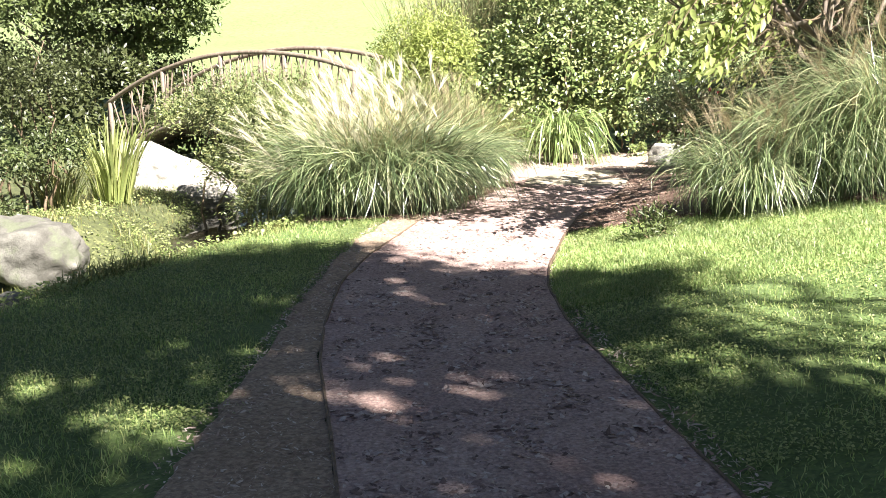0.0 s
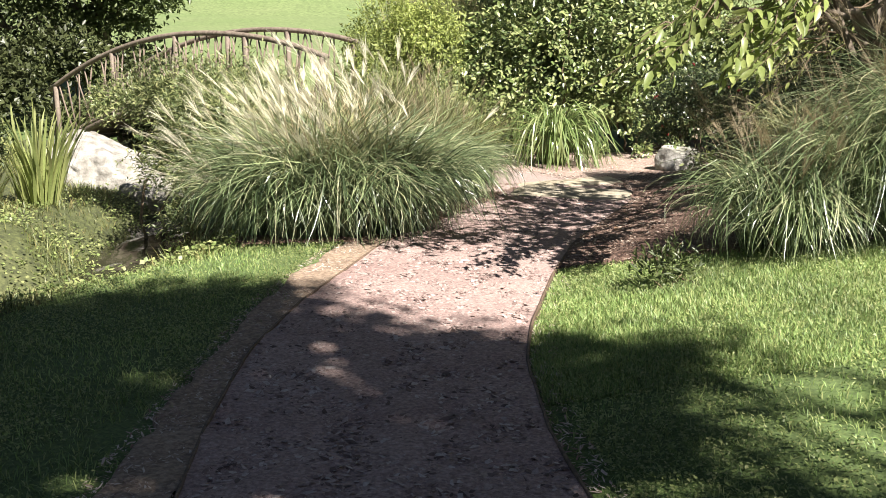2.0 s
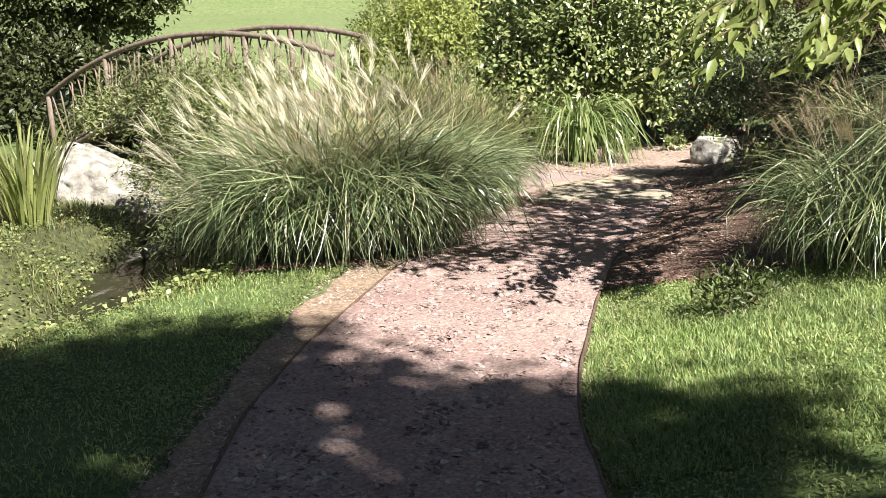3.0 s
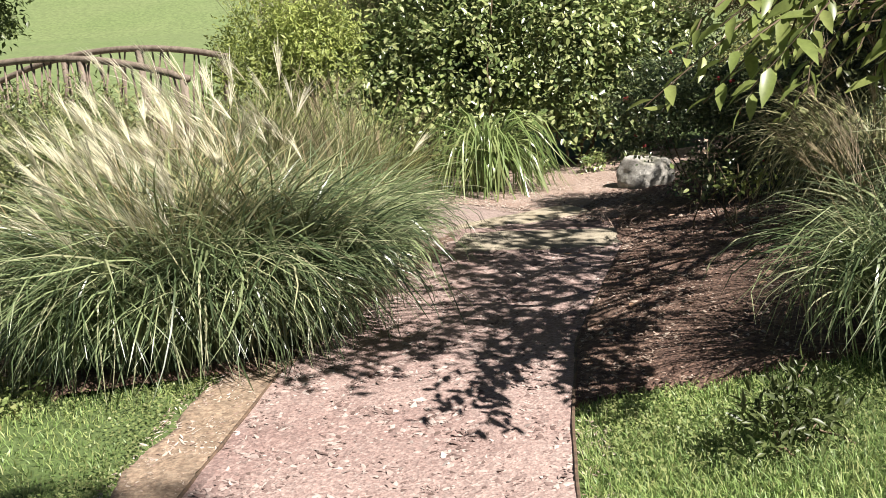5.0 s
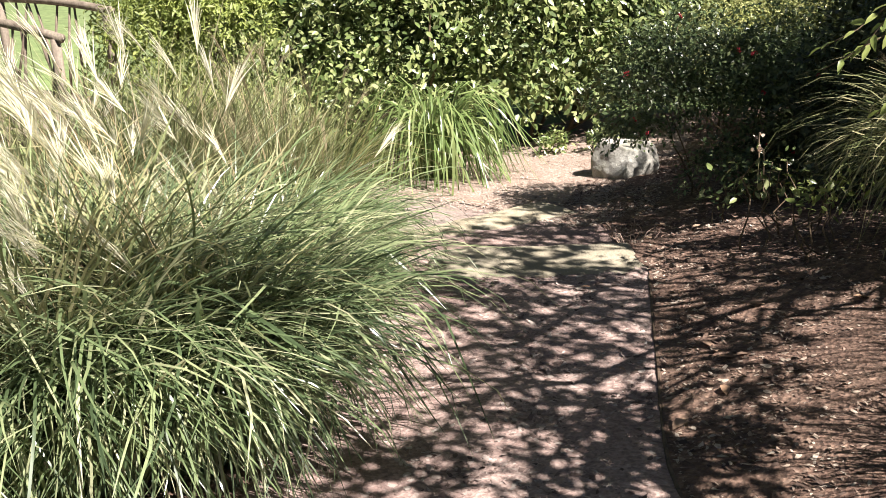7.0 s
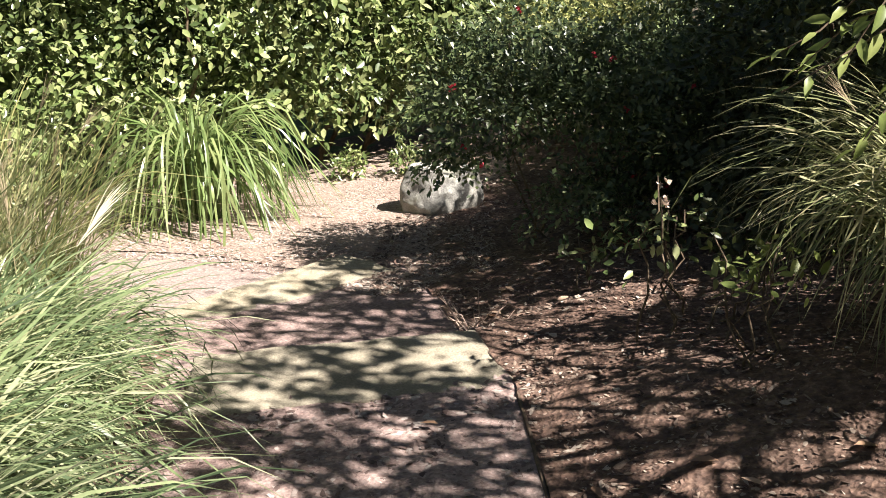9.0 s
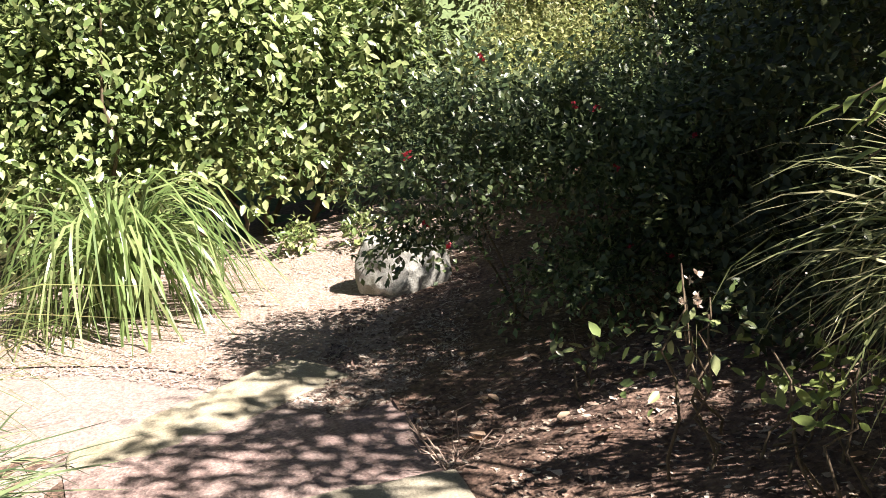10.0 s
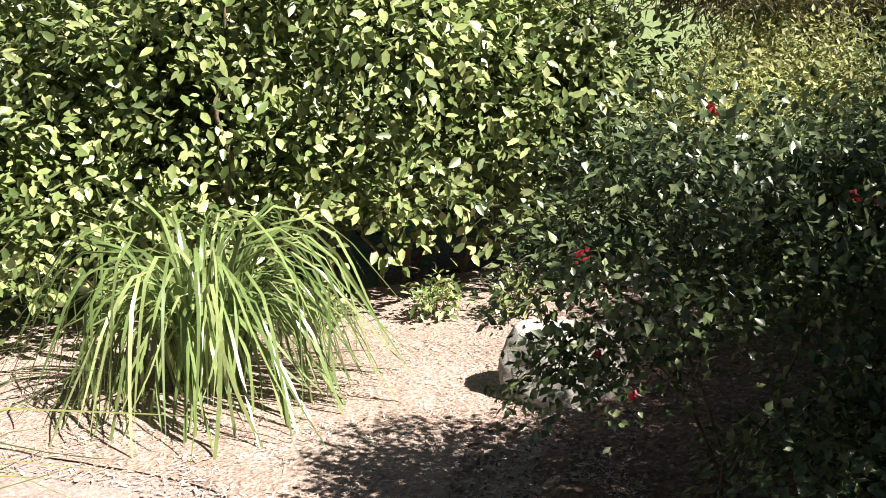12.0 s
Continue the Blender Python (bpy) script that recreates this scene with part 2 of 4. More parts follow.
def ground_z(x, y):
    x, y = np.asarray(x, float), np.asarray(y, float)
    z = np.interp(y, PROFILE_Y, PROFILE_Z)
    r = right_edge(np.minimum(y, 14)) + 0.05
    rise = 0.9 * (1 - np.exp(-np.maximum(x - r, 0) * 0.2)) * np.clip(1 - (y - 11) * 0.2, 0.45, 1)
    l = left_edge(np.minimum(y, 14)) - 0.5
    gone = 1 - ease((y - 19) / 14)
    fall = 0.05 * np.clip(l - x, 0, 3) + 0.8 * ease((bank(y) - x) / 2.0)
    far_bank = 0.62 * ease((bank(y) - 2.1 - x) / 1.3) * ease((y - 9) / 2.5)
    fall = fall - far_bank
    return z + rise * (1 - ease((y - 16) / 10)) - fall * gone * ease((y + 3) / 8)


def gz(x, y):
    return float(ground_z(x, y))


# ---- mesh helpers ----


def mesh_of(name, verts, faces, mat, smooth=False):
    """A mesh from arrays: faces all triangles or all quads."""
    verts, faces = np.asarray(verts, np.float32), np.asarray(faces, np.int32)
    me = bpy.data.meshes.new(name)
    me.vertices.add(len(verts))
    me.vertices.foreach_set("co", verts.ravel())
    k = faces.shape[1]
    me.loops.add(faces.size)
    me.loops.foreach_set("vertex_index", faces.ravel())
    me.polygons.add(len(faces))
    me.polygons.foreach_set("loop_start", np.arange(len(faces), dtype=np.int32) * k)
    me.update(calc_edges=True)
    if smooth:
        me.polygons.foreach_set("use_smooth", np.ones(len(faces), bool))
    me.materials.append(mat)
    return me


def put(name, me, parent=None, label=""):
    ob = new(name, me)
    if parent:
        ob.parent = parent
    if label:
        ob["label"] = label
    return ob


def part(name, bm, material, parent=None, label="", smooth=True):
    me = bpy.data.meshes.new(name)
    bm.to_mesh(me)
    bm.free()
    for p in me.polygons:
        p.use_smooth = smooth
    me.materials.append(material)
    return put(name, me, parent, label)


def mass(ob):
    ob["kind"] = "stuff"
    return ob


def thing(name, x, y, z, label, category, group="", kind=""):
    ob = new(name)
    ob.empty_display_size = 0.1
    ob.location = (x, y, z)
    return tagged(ob, label, category, group, kind)


def ribbons(rng, roots, azimuth, length, width, lean, bend, segs=6, power=1.4, kink=0.0, apex=None):
    """Arching blades. lean: first angle off the vertical; bend: how far it turns over by the tip (radians)."""
    n = len(roots)
    s = np.linspace(0, 1, segs + 1)
    mid = (s[:-1] + s[1:]) / 2
    turn = mid ** power if apex is None else ease((mid[None] - np.reshape(apex, (-1, 1)) + 0.22) / 0.44)
    ang = lean[:, None] + bend[:, None] * np.atleast_2d(turn)
    step = (length / segs)[:, None]
    hor = np.concatenate([np.zeros((n, 1)), np.cumsum(np.sin(ang) * step, 1)], 1)
    ver = np.concatenate([np.zeros((n, 1)), np.cumsum(np.cos(ang) * step, 1)], 1)
    az = azimuth[:, None] + kink * rng.normal(size=(n, 1)) * s[None] ** 2
    pts = np.stack([roots[:, 0:1] + hor * np.cos(az), roots[:, 1:2] + hor * np.sin(az), roots[:, 2:3] + ver], 2)
    tw = azimuth + np.pi / 2 + rng.normal(size=n) * 0.5
    side = np.stack([np.cos(tw), np.sin(tw), rng.normal(size=n) * 0.25], 1)
    prof = np.minimum(1, 0.55 + s * 2) * np.sqrt(np.clip(1 - s ** 2.2, 0.0009, 1))
    off = side[:, None, :] * (width[:, None] * prof[None])[:, :, None] / 2
    verts = np.stack([pts - off, pts + off], 2).reshape(n, (segs + 1) * 2, 3)
    base = (np.arange(n) * (segs + 1) * 2)[:, None]
    k = np.arange(segs) * 2
    quad = np.stack([k, k + 1, k + 3, k + 2], 1)
    return verts.reshape(-1, 3), (base[:, :, None] + quad[None]).reshape(-1, 4)


def leaf_cards(rng, pts, axis, normal, length, wide, fold=0.18, curl=0.15, plain=False):
    """Pointed leaves, folded along the midrib and curling at the tip."""
    n = len(pts)
    axis = axis / np.linalg.norm(axis, axis=1, keepdims=True)
    side = np.cross(axis, normal)
    side /= np.linalg.norm(side, axis=1, keepdims=True) + 1e-9
    up = np.cross(side, axis)
    ln, w = length[:, None], (length * wide)[:, None] / 2
    b = pts
    c = pts + axis * ln * 0.5 - up * ln * fold * 0.4
    tip = pts + axis * ln - up * ln * curl
    if plain:
        le, ri = pts + axis * ln * 0.45 - side * w + up * ln * 0.02, pts + axis * ln * 0.45 + side * w + up * ln * 0.02
        v = np.stack([b, c, tip, le, ri], 1).reshape(-1, 3)
        tri = np.array([[0, 4, 1], [4, 2, 1], [0, 1, 3], [3, 1, 2]])
        return v, ((np.arange(n) * 5)[:, None, None] + tri[None]).reshape(-1, 3)
    le1, ri1 = pts + axis * ln * 0.3 - side * w * 0.95 + up * ln * 0.02, pts + axis * ln * 0.3 + side * w * 0.95 + up * ln * 0.02
    le2, ri2 = pts + axis * ln * 0.66 - side * w * 0.8 - up * ln * curl * 0.3, pts + axis * ln * 0.66 + side * w * 0.8 - up * ln * curl * 0.3
    v = np.stack([b, c, tip, le1, le2, ri1, ri2], 1).reshape(-1, 3)
    tri = np.array([[0, 5, 1], [5, 6, 1], [6, 2, 1], [0, 1, 3], [3, 1, 4], [4, 1, 2]])
    f = ((np.arange(n) * 7)[:, None, None] + tri[None]).reshape(-1, 3)
    return v, f


def unit(rng, n):
    v = rng.normal(size=(n, 3))
    return v / np.linalg.norm(v, axis=1, keepdims=True)


def crown(rng, lobes, count, size, wide=0.5, depth=0.25, outward=0.6, droop=0.2, gap=0.0, floor_z=None, curl=0.15, spray=5, gaps=(), thin=0.0):
    """Leaves over a set of lobes (x, y, z, rx, ry, rz), thickest near their skin, in small sprays."""
    lobes = np.array(lobes, float)
    area = lobes[:, 3] * lobes[:, 4] + lobes[:, 4] * lobes[:, 5] + lobes[:, 3] * lobes[:, 5]
    m = count // spray
    pick = rng.choice(len(lobes), m, p=area / area.sum())
    d = unit(rng, m)
    d[:, 2] = np.where(d[:, 2] < -0.3, -d[:, 2] * 0.6, d[:, 2])
    lump = np.array([noise.noise(Vector(v * 2.3 + p * 7.7)) for v, p in zip(d, pick)])
    fine = np.array([noise.noise(Vector(v * 7.1 + p * 3.3)) for v, p in zip(d, pick)])
    rad = 1 + 0.28 * lump + (0.16 * fine if spray > 5 else 0) - np.abs(rng.normal(size=m)) * depth
    c = lobes[pick, :3] + d * lobes[pick, 3:] * rad[:, None]
    if gap:
        keep = np.array([noise.noise(Vector(p * 1.9)) for p in c]) > gap - 0.5
        c, d = c[keep], d[keep]
    if floor_z is not None:
        keep = c[:, 2] > ground_z(c[:, 0], c[:, 1]) + floor_z
        c, d = c[keep], d[keep]
    c, d = np.repeat(c, spray, 0), np.repeat(d, spray, 0)
    n = len(c)
    c = c + rng.normal(size=(n, 3)) * size * 0.75
    for gx0, gy0, gz0, gr in gaps:
        # an opening in the crown, running towards the sun
        run = (c[:, 2] - gz0)[:, None] / TO_SUN.z * np.array(TO_SUN[:2])
        off = c[:, :2] - np.array([gx0, gy0]) - run
        wavy = gr * (1 + 0.35 * np.sin(np.arctan2(off[:, 1], off[:, 0]) * 3 + gx0 * 5))
        keep = (np.hypot(off[:, 0], off[:, 1]) > wavy) | (rng.random(len(c)) < thin)
        c, d = c[keep], d[keep]
    n = len(c)
    axis = d * outward + unit(rng, n) * 0.8 + np.array([0, 0, -droop])
    normal = d * 0.6 + unit(rng, n) * 0.55 + np.array([0, 0, 0.7])
    return leaf_cards(rng, c, axis, normal, size * rng.uniform(0.6, 1.25, n), wide, curl=curl, plain=spray == 5 and (size < 0.125 or count > 20000))


def tube_into(bm, path, radii, sides=7):
    path = [Vector(p) for p in path]
    rings = []
    for i, p in enumerate(path):
        t = (path[min(i + 1, len(path) - 1)] - path[max(i - 1, 0)]).normalized()
        u = t.orthogonal().normalized()
        w = t.cross(u)
        rings.append([bm.verts.new(p + (u * math.cos(a) + w * math.sin(a)) * radii[i]) for a in (2 * math.pi * k / sides for k in range(sides))])
    for a, b in zip(rings, rings[1:]):
        for k in range(sides):
            bm.faces.new((a[k], a[(k + 1) % sides], b[(k + 1) % sides], b[k]))
    bm.faces.new(rings[0][::-1])
    bm.faces.new(rings[-1])


def wander(rng, a, b, n=6, sway=0.05):
    a, b = Vector(a), Vector(b)
    ln = (b - a).length
    return [a.lerp(b, i / n) + Vector(rng.normal(size=3) * ln * sway * (0 if i in (0,) else 1) * math.sin(math.pi * i / n * 0.9 + 0.1)) for i in range(n + 1)]


def boulder(name, x, y, z, rx, ry, rz, mat, seed, label, flat=0.0, turn=0.0, rough=0.25, cut=6, tilt=0.0):
    """A weathered rock: a lump cut by flat planes, with an uneven skin."""
    rng = np.random.default_rng(seed)
    bm = bmesh.new()
    bmesh.ops.create_icosphere(bm, subdivisions=5, radius=1)
    planes = [(Vector(u), rng.uniform(0.62, 0.9)) for u in unit(rng, cut)]
    if flat:
        planes.append((Vector((0.05, -0.05, 1)).normalized(), flat))
    off = Vector((seed * 3.1, 0, 0))
    for v in bm.verts:
        p = v.co.copy()
        for u, dd in planes:
            over = p.dot(u) - dd
            if over > 0:
                p -= u * over * 0.92
        k = 1 + rough * 0.5 * noise.noise(p * 1.3 + off) + rough * 0.28 * noise.noise(p * 3.7 + off) + rough * 0.12 * noise.noise(p * 9 + off)
        p *= k
        v.co = Vector((p.x * rx, p.y * ry, p.z * rz))
    bmesh.ops.rotate(bm, verts=bm.verts, cent=(0, 0, 0), matrix=Matrix.Rotation(radians(tilt), 3, "Y") @ Matrix.Rotation(radians(turn), 3, "Z"))
    ob = part(name, bm, mat)
    ob.location = (x, y, z)
    return tagged(ob, label, "rock")


# ---- ground, path and beds ----


def steps_of(*spans):
    out = []
    for a, b, s in spans:
        out += list(np.arange(a, b, s))
    return np.array(out + [spans[-1][1]])


GX = steps_of((-1500, -200, 260), (-200, -40, 20), (-40, -9, 2.5), (-9, 7, 0.12), (7, 40, 2.5), (40, 200, 20), (200, 1500, 260))
GY = steps_of((-1500, -200, 260), (-200, -30, 20), (-30, -2, 2), (-2, 20, 0.12), (20, 70, 2.5), (70, 200, 10), (200, 1500, 100))
gx, gy = np.meshgrid(GX, GY)
gzz = ground_z(gx, gy)
rough_bits = np.array([noise.noise(Vector((a * 1.7, b * 1.7, 0))) * 0.02 + noise.noise(Vector((a * 6, b * 6, 3))) * 0.008 for a, b in zip(gx.ravel(), gy.ravel())]).reshape(gx.shape)
near = (np.abs(gx) < 9) & (gy > -2) & (gy < 20)
gzz = gzz + np.where(near, rough_bits, 0) - 0.02
nx = len(GX)
idx = np.arange(gx.size).reshape(gx.shape)
gf = np.stack([idx[:-1, :-1], idx[:-1, 1:], idx[1:, 1:], idx[1:, :-1]], 2).reshape(-1, 4)
me = mesh_of("ground", np.stack([gx, gy, gzz], 2).reshape(-1, 3), gf, M_LAWN, True)
me.materials.append(M_FIELD)
me.materials.append(M_BANK)
fx, fy = gx[:-1, :-1].ravel(), gy[:-1, :-1].ravel()
slot = np.where(fy > 21, 1, np.where((fx < bank(fy) - 0.1) & (fx > bank(fy) - 7.5 + 0.8 * np.sin(fy * 1.3)) & (fx > -8.9) & (fy < 19.9) & (fy > 5 + np.sin(fx * 2)), 2, 0)).astype(np.int32)
me.polygons.foreach_set("material_index", slot)
tagged(put("ground", me), "mown green lawn sloping to a stream and a far sunny field", "ground", kind="structure")


def sheet(name, inside_lo, inside_hi, y0, y1, lift, mat, label, nxs=22, dy=0.07, wob=0.05, bumps=0.012, category="ground", drop=(True, True)):
    """A strip of loose ground between two lines, lying on the lawn."""
    ys = np.arange(y0, y1 + dy / 2, dy)
    u = np.linspace(0, 1, nxs)
    lo, hi = inside_lo(ys), inside_hi(ys)
    wl = np.array([noise.noise(Vector((0, v * 2.1, 5 + y0))) + 0.6 * noise.noise(Vector((0, v * 7, 9))) for v in ys]) * wob
    wh = np.array([noise.noise(Vector((4, v * 2.1, 8 + y0))) + 0.6 * noise.noise(Vector((4, v * 7, 2))) for v in ys]) * wob
    X = (lo + wl)[:, None] * (1 - u) + (hi + wh)[:, None] * u
    Y = np.repeat(ys[:, None], nxs, 1)
    bits = np.array([noise.noise(Vector((a * 5, b * 5, 1))) + 0.5 * noise.noise(Vector((a * 17, b * 17, 1))) for a, b in zip(X.ravel(), Y.ravel())]).reshape(X.shape) * bumps
    Z = ground_z(X, Y) + lift + bits
    Z[:, 0] -= lift + 0.03 if drop[0] else 0
    Z[:, -1] -= lift + 0.03 if drop[1] else 0
    i = np.arange(X.size).reshape(X.shape)
    f = np.stack([i[:-1, :-1], i[:-1, 1:], i[1:, 1:], i[1:, :-1]], 2).reshape(-1, 4)
    m = mesh_of(name, np.stack([X, Y, Z], 2).reshape(-1, 3), f, mat, True)
    return tagged(put(name, m), label, category, kind="structure")


def straw_side(y):
    return np.interp(y, [12.9, 13.6, 14.4, 15.2, 17], [2.45, 2.7, 3.1, 4.0, 5.0])


def bed_front(x):
    return np.interp(x, [0.9, 1.4, 1.9, 2.8, 3.4, 7], [8.62, 8.5, 8.4, 8.25, 8.05, 7.3])


sheet("path", lambda y: left_edge(y) + 0.0, lambda y: right_edge(y) - 0.0, -14, 13.0, 0.012, M_GRAVEL, "crushed reddish gravel garden path, dappled with shade", 30, wob=0.0, category="path", drop=(False, False))
sheet("mulch_strip", lambda y: lawn_left(y), lambda y: left_edge(y) + 0.01, -14, 9.5, 0.006, M_STRIP, "bare brown mulch strip beside the gravel path", 14, wob=0.06, drop=(True, False))
sheet("grass_bed", lambda y: np.interp(y, [9.35, 9.7, 11, 13.2], [-1.2, -1.5, -1.6, -0.6]), lambda y: left_edge(y) + 0.04, 9.4, 13.3, 0.006, M_MULCH, "brown mulch under the silver grass", 26, wob=0.05, drop=(True, False))
# the landing's sunlit look is partly in its gravel colour
sheet("landing", lambda y: np.interp(y, [12.4, 13.2, 13.6, 14.4, 15.5, 16.5], [0.55, 0.45, 0.2, -0.6, -1.0, -1.0]), lambda y: np.interp(y, [12.4, 12.9, 13.4, 14, 15, 16.5], [2.1, 2.35, 2.4, 2.0, 1.2, 0.8]), 12.4, 16.3, 0.006, M_SUN_GRAVEL, "trodden gravel turning below the stone steps, toned paler as if sunlit", 30, category="path")
sheet("straw_bed", lambda y: np.interp(y, [12.9, 13.5, 14.2, 15, 17], [2.2, 1.9, 1.5, 0.6, 0.3]), straw_side, 12.9, 16.9, 0.014, M_STRAW, "dry straw-coloured mulch around the arching tuft", 40, drop=(False, True))


def bed_left_line(y):
    return np.where(y < 11.3, right_edge(y) + 0.004, np.interp(y, [11.3, 11.4, 11.95, 12.2, 13, 14, 18], [1.96, 2.0, 2.08, 2.16, 2.32, 2.6, 3.0]))


ys_b = np.arange(7.2, 18.2, 0.07)
us = np.linspace(0, 1, 60)
BX = bed_left_line(ys_b)[:, None] * (1 - us) + 7.0 * us
BY = np.repeat(ys_b[:, None], 60, 1)
ok = BY > bed_front(BX) + np.array([noise.noise(Vector((a * 3, b * 3, 0))) for a, b in zip(BX.ravel(), BY.ravel())]).reshape(BX.shape) * 0.07
ok &= (BX < 5.9 + 0.6 * np.sin(BY * 1.1) + 0.3 * np.sin(BY * 2.7)) & (BY < 17.6 + 0.3 * np.sin(BX * 2))
BZ = ground_z(BX, BY) + np.where(ok, 0.018, -0.08) - 0.03 * ease((BY - 12.9) / 0.5) * ease((straw_side(BY) - BX) / 0.3) + np.array([noise.noise(Vector((a * 5, b * 5, 4))) + 0.5 * noise.noise(Vector((a * 16, b * 16, 4))) for a, b in zip(BX.ravel(), BY.ravel())]).reshape(BX.shape) * 0.014
bi = np.arange(BX.size).reshape(BX.shape)
bf = np.stack([bi[:-1, :-1], bi[:-1, 1:], bi[1:, 1:], bi[1:, :-1]], 2).reshape(-1, 4)
tagged(put("mulch_bed", mesh_of("mulch_bed", np.stack([BX, BY, BZ], 2).reshape(-1, 3), bf, M_MULCH, True)), "shaded brown bark mulch bed under the trees", "mulch", kind="structure")

# stream
bm = bmesh.new()
bmesh.ops.create_grid(bm, x_segments=30, y_segments=40, size=1)
for v in bm.verts:
    yy = 13.0 + v.co.y * 4.2
    v.co = Vector((bank(yy) - 1.9 + v.co.x * 1.0, yy, -1.40 + 0.02 * noise.noise(Vector((v.co.x * 5, v.co.y * 9, 0)))))
tagged(part("stream", bm, M_WATER), "shallow dark stream between rocks and weeds", "water", kind="structure")


# path edging
def edging(line, y0, y1, label):
    top = thing("path_edging", 0, 0, 0, label, "edging", "path edging")
    n = 0
    y = y0
    while y < y1 - 0.05:
        ln = 2.4
        e = min(y + ln, y1)
        ys = np.linspace(y, e - 0.012, 14)
        bm = bmesh.new()
        prev = None
        for v in ys:
            x = float(line(v))
            wob = 0.006 * noise.noise(Vector((x, v * 3, n)))
            z = gz(x, v)
            ring = [bm.verts.new((x + wob + a, v, z + b)) for a, b in ((-0.007, -0.06), (0.007, -0.06), (0.007, 0.016 + wob), (0.004, 0.020 + wob), (-0.004, 0.020 + wob), (-0.007, 0.016 + wob))]
            if prev:
                for k in range(6):
                    bm.faces.new((prev[k], prev[(k + 1) % 6], ring[(k + 1) % 6], ring[k]))
            else:
                bm.faces.new(ring[::-1])
            prev = ring
        bm.faces.new(prev)
        part("strip", bm, M_EDGING, top, smooth=False)
        y = e
        n += 1
    return top


edging(left_edge, -13.0, 9.62, "thin brown edging strip along the gravel path")
edging(right_edge, -13.0, 11.35, "thin dark edging strip between gravel and lawn")


# stone steps
def slab(corners, z, thick, mat, label, seed):
    bm = bmesh.new()
    n = 10
    a, b, c, d = [Vector(p) for p in corners]
    rows = []
    for j in range(n + 1):
        row = []
        for i in range(n * 2 + 1):
            u, v = i / (n * 2), j / n
            p = (a * (1 - u) + b * u) * (1 - v) + (d * (1 - u) + c * u) * v
            edge_in = 0.012 * noise.noise(Vector((p.x * 6, p.y * 6, seed)))
            if i in (0, n * 2) or j in (0, n):
                p = p + Vector((edge_in * 2, edge_in * 2))
            row.append(bm.verts.new((p.x, p.y, z + 0.007 * noise.noise(Vector((p.x * 4, p.y * 4, seed))))))
        rows.append(row)
    fs = [bm.faces.new((rows[j][i], rows[j][i + 1], rows[j + 1][i + 1], rows[j + 1][i])) for j in range(n) for i in range(n * 2)]
    ex = bmesh.ops.extrude_face_region(bm, geom=fs)
    for v in [g for g in ex["geom"] if isinstance(g, bmesh.types.BMVert)]:
        v.co.z -= thick
    bmesh.ops.recalc_face_normals(bm, faces=bm.faces)
    ob = part("stone_step", bm, mat, smooth=False)
    bev = ob.modifiers.new("bevel", "BEVEL")
    bev.width, bev.segments, bev.limit_method, bev.angle_limit = 0.012, 2, "ANGLE", radians(50)
    return tagged(ob, label, "stone step", "stone steps in the path")


slab(((0.88, 11.68), (2.02, 11.40), (2.11, 11.95), (1.02, 12.17)), -0.55, 0.16, M_SLAB, "flat pale sandstone slab step, dappled with leaf shade", 1)
slab(((1.02, 12.88), (2.28, 13.3), (2.14, 13.68), (1.08, 13.22)), -0.73, 0.14, M_YELLOW, "yellowish sandstone slab step, half in shade", 5)


# loose chips
def chips(rng, xs, ys, lift, lo, hi, flat=0.35, long=1.6):
    n = len(xs)
    size = lo + (hi - lo) * rng.random(n) ** 2.5
    base = np.array([[1, 0, 0], [0.2, 0.8, 0], [-0.9, 0.35, 0], [-0.55, -0.75, 0], [0.45, -0.7, 0], [0.1, 0.05, 1.0]])
    tri = np.array([[0, 1, 5], [1, 2, 5], [2, 3, 5], [3, 4, 5], [4, 0, 5]])
    v = base[None] * (1 + 0.35 * rng.normal(size=(n, 6, 1)))
    v = v * np.stack([size * long, size, size * flat], 1)[:, None, :]
    a = rng.random(n) * 6.283
    ca, sa = np.cos(a)[:, None], np.sin(a)[:, None]
    x, y = v[:, :, 0] * ca - v[:, :, 1] * sa, v[:, :, 0] * sa + v[:, :, 1] * ca
    tilt = rng.normal(size=(n, 2)) * 0.25
    z = v[:, :, 2] + x * tilt[:, :1] + y * tilt[:, 1:]
    P = np.stack([x + xs[:, None], y + ys[:, None], z + (ground_z(xs, ys) + lift)[:, None]], 2)
    return P.reshape(-1, 3), ((np.arange(n) * 6)[:, None, None] + tri[None]).reshape(-1, 3)


def band(rng, n, lo, hi, y0, y1, power=1.0):
    ys = y0 + (y1 - y0) * rng.random(n) ** power
    u = rng.random(n)
    return lo(ys) * (1 - u) + hi(ys) * u, ys


rng = np.random.default_rng(3)
xs, ys = band(rng, 36000, lambda y: left_edge(y) + 0.02, lambda y: right_edge(y) - 0.02, 1.5, 12.0)
tagged(put("gravel", mesh_of("gravel", *chips(rng, xs, ys, 0.010, 0.0025, 0.0165), M_CHIP)), "loose reddish grey gravel and bark bits on the path", "gravel", kind="stuff")
xs, ys = band(rng, 7000, lambda y: lawn_left(y) - 0.05, left_edge, 1.5, 9.5)
tagged(put("mulch_chips", mesh_of("mulch_chips", *chips(rng, xs, ys, 0.006, 0.002, 0.006, 0.25, 3.0), M_STRAW_CHIP)), "scattered bark chips beside the path edging", "mulch", kind="stuff")
xs, ys = band(rng, 1500, lambda y: right_edge(y) + 0.01, lambda y: right_edge(y) + 0.14, 1.5, 8.6)
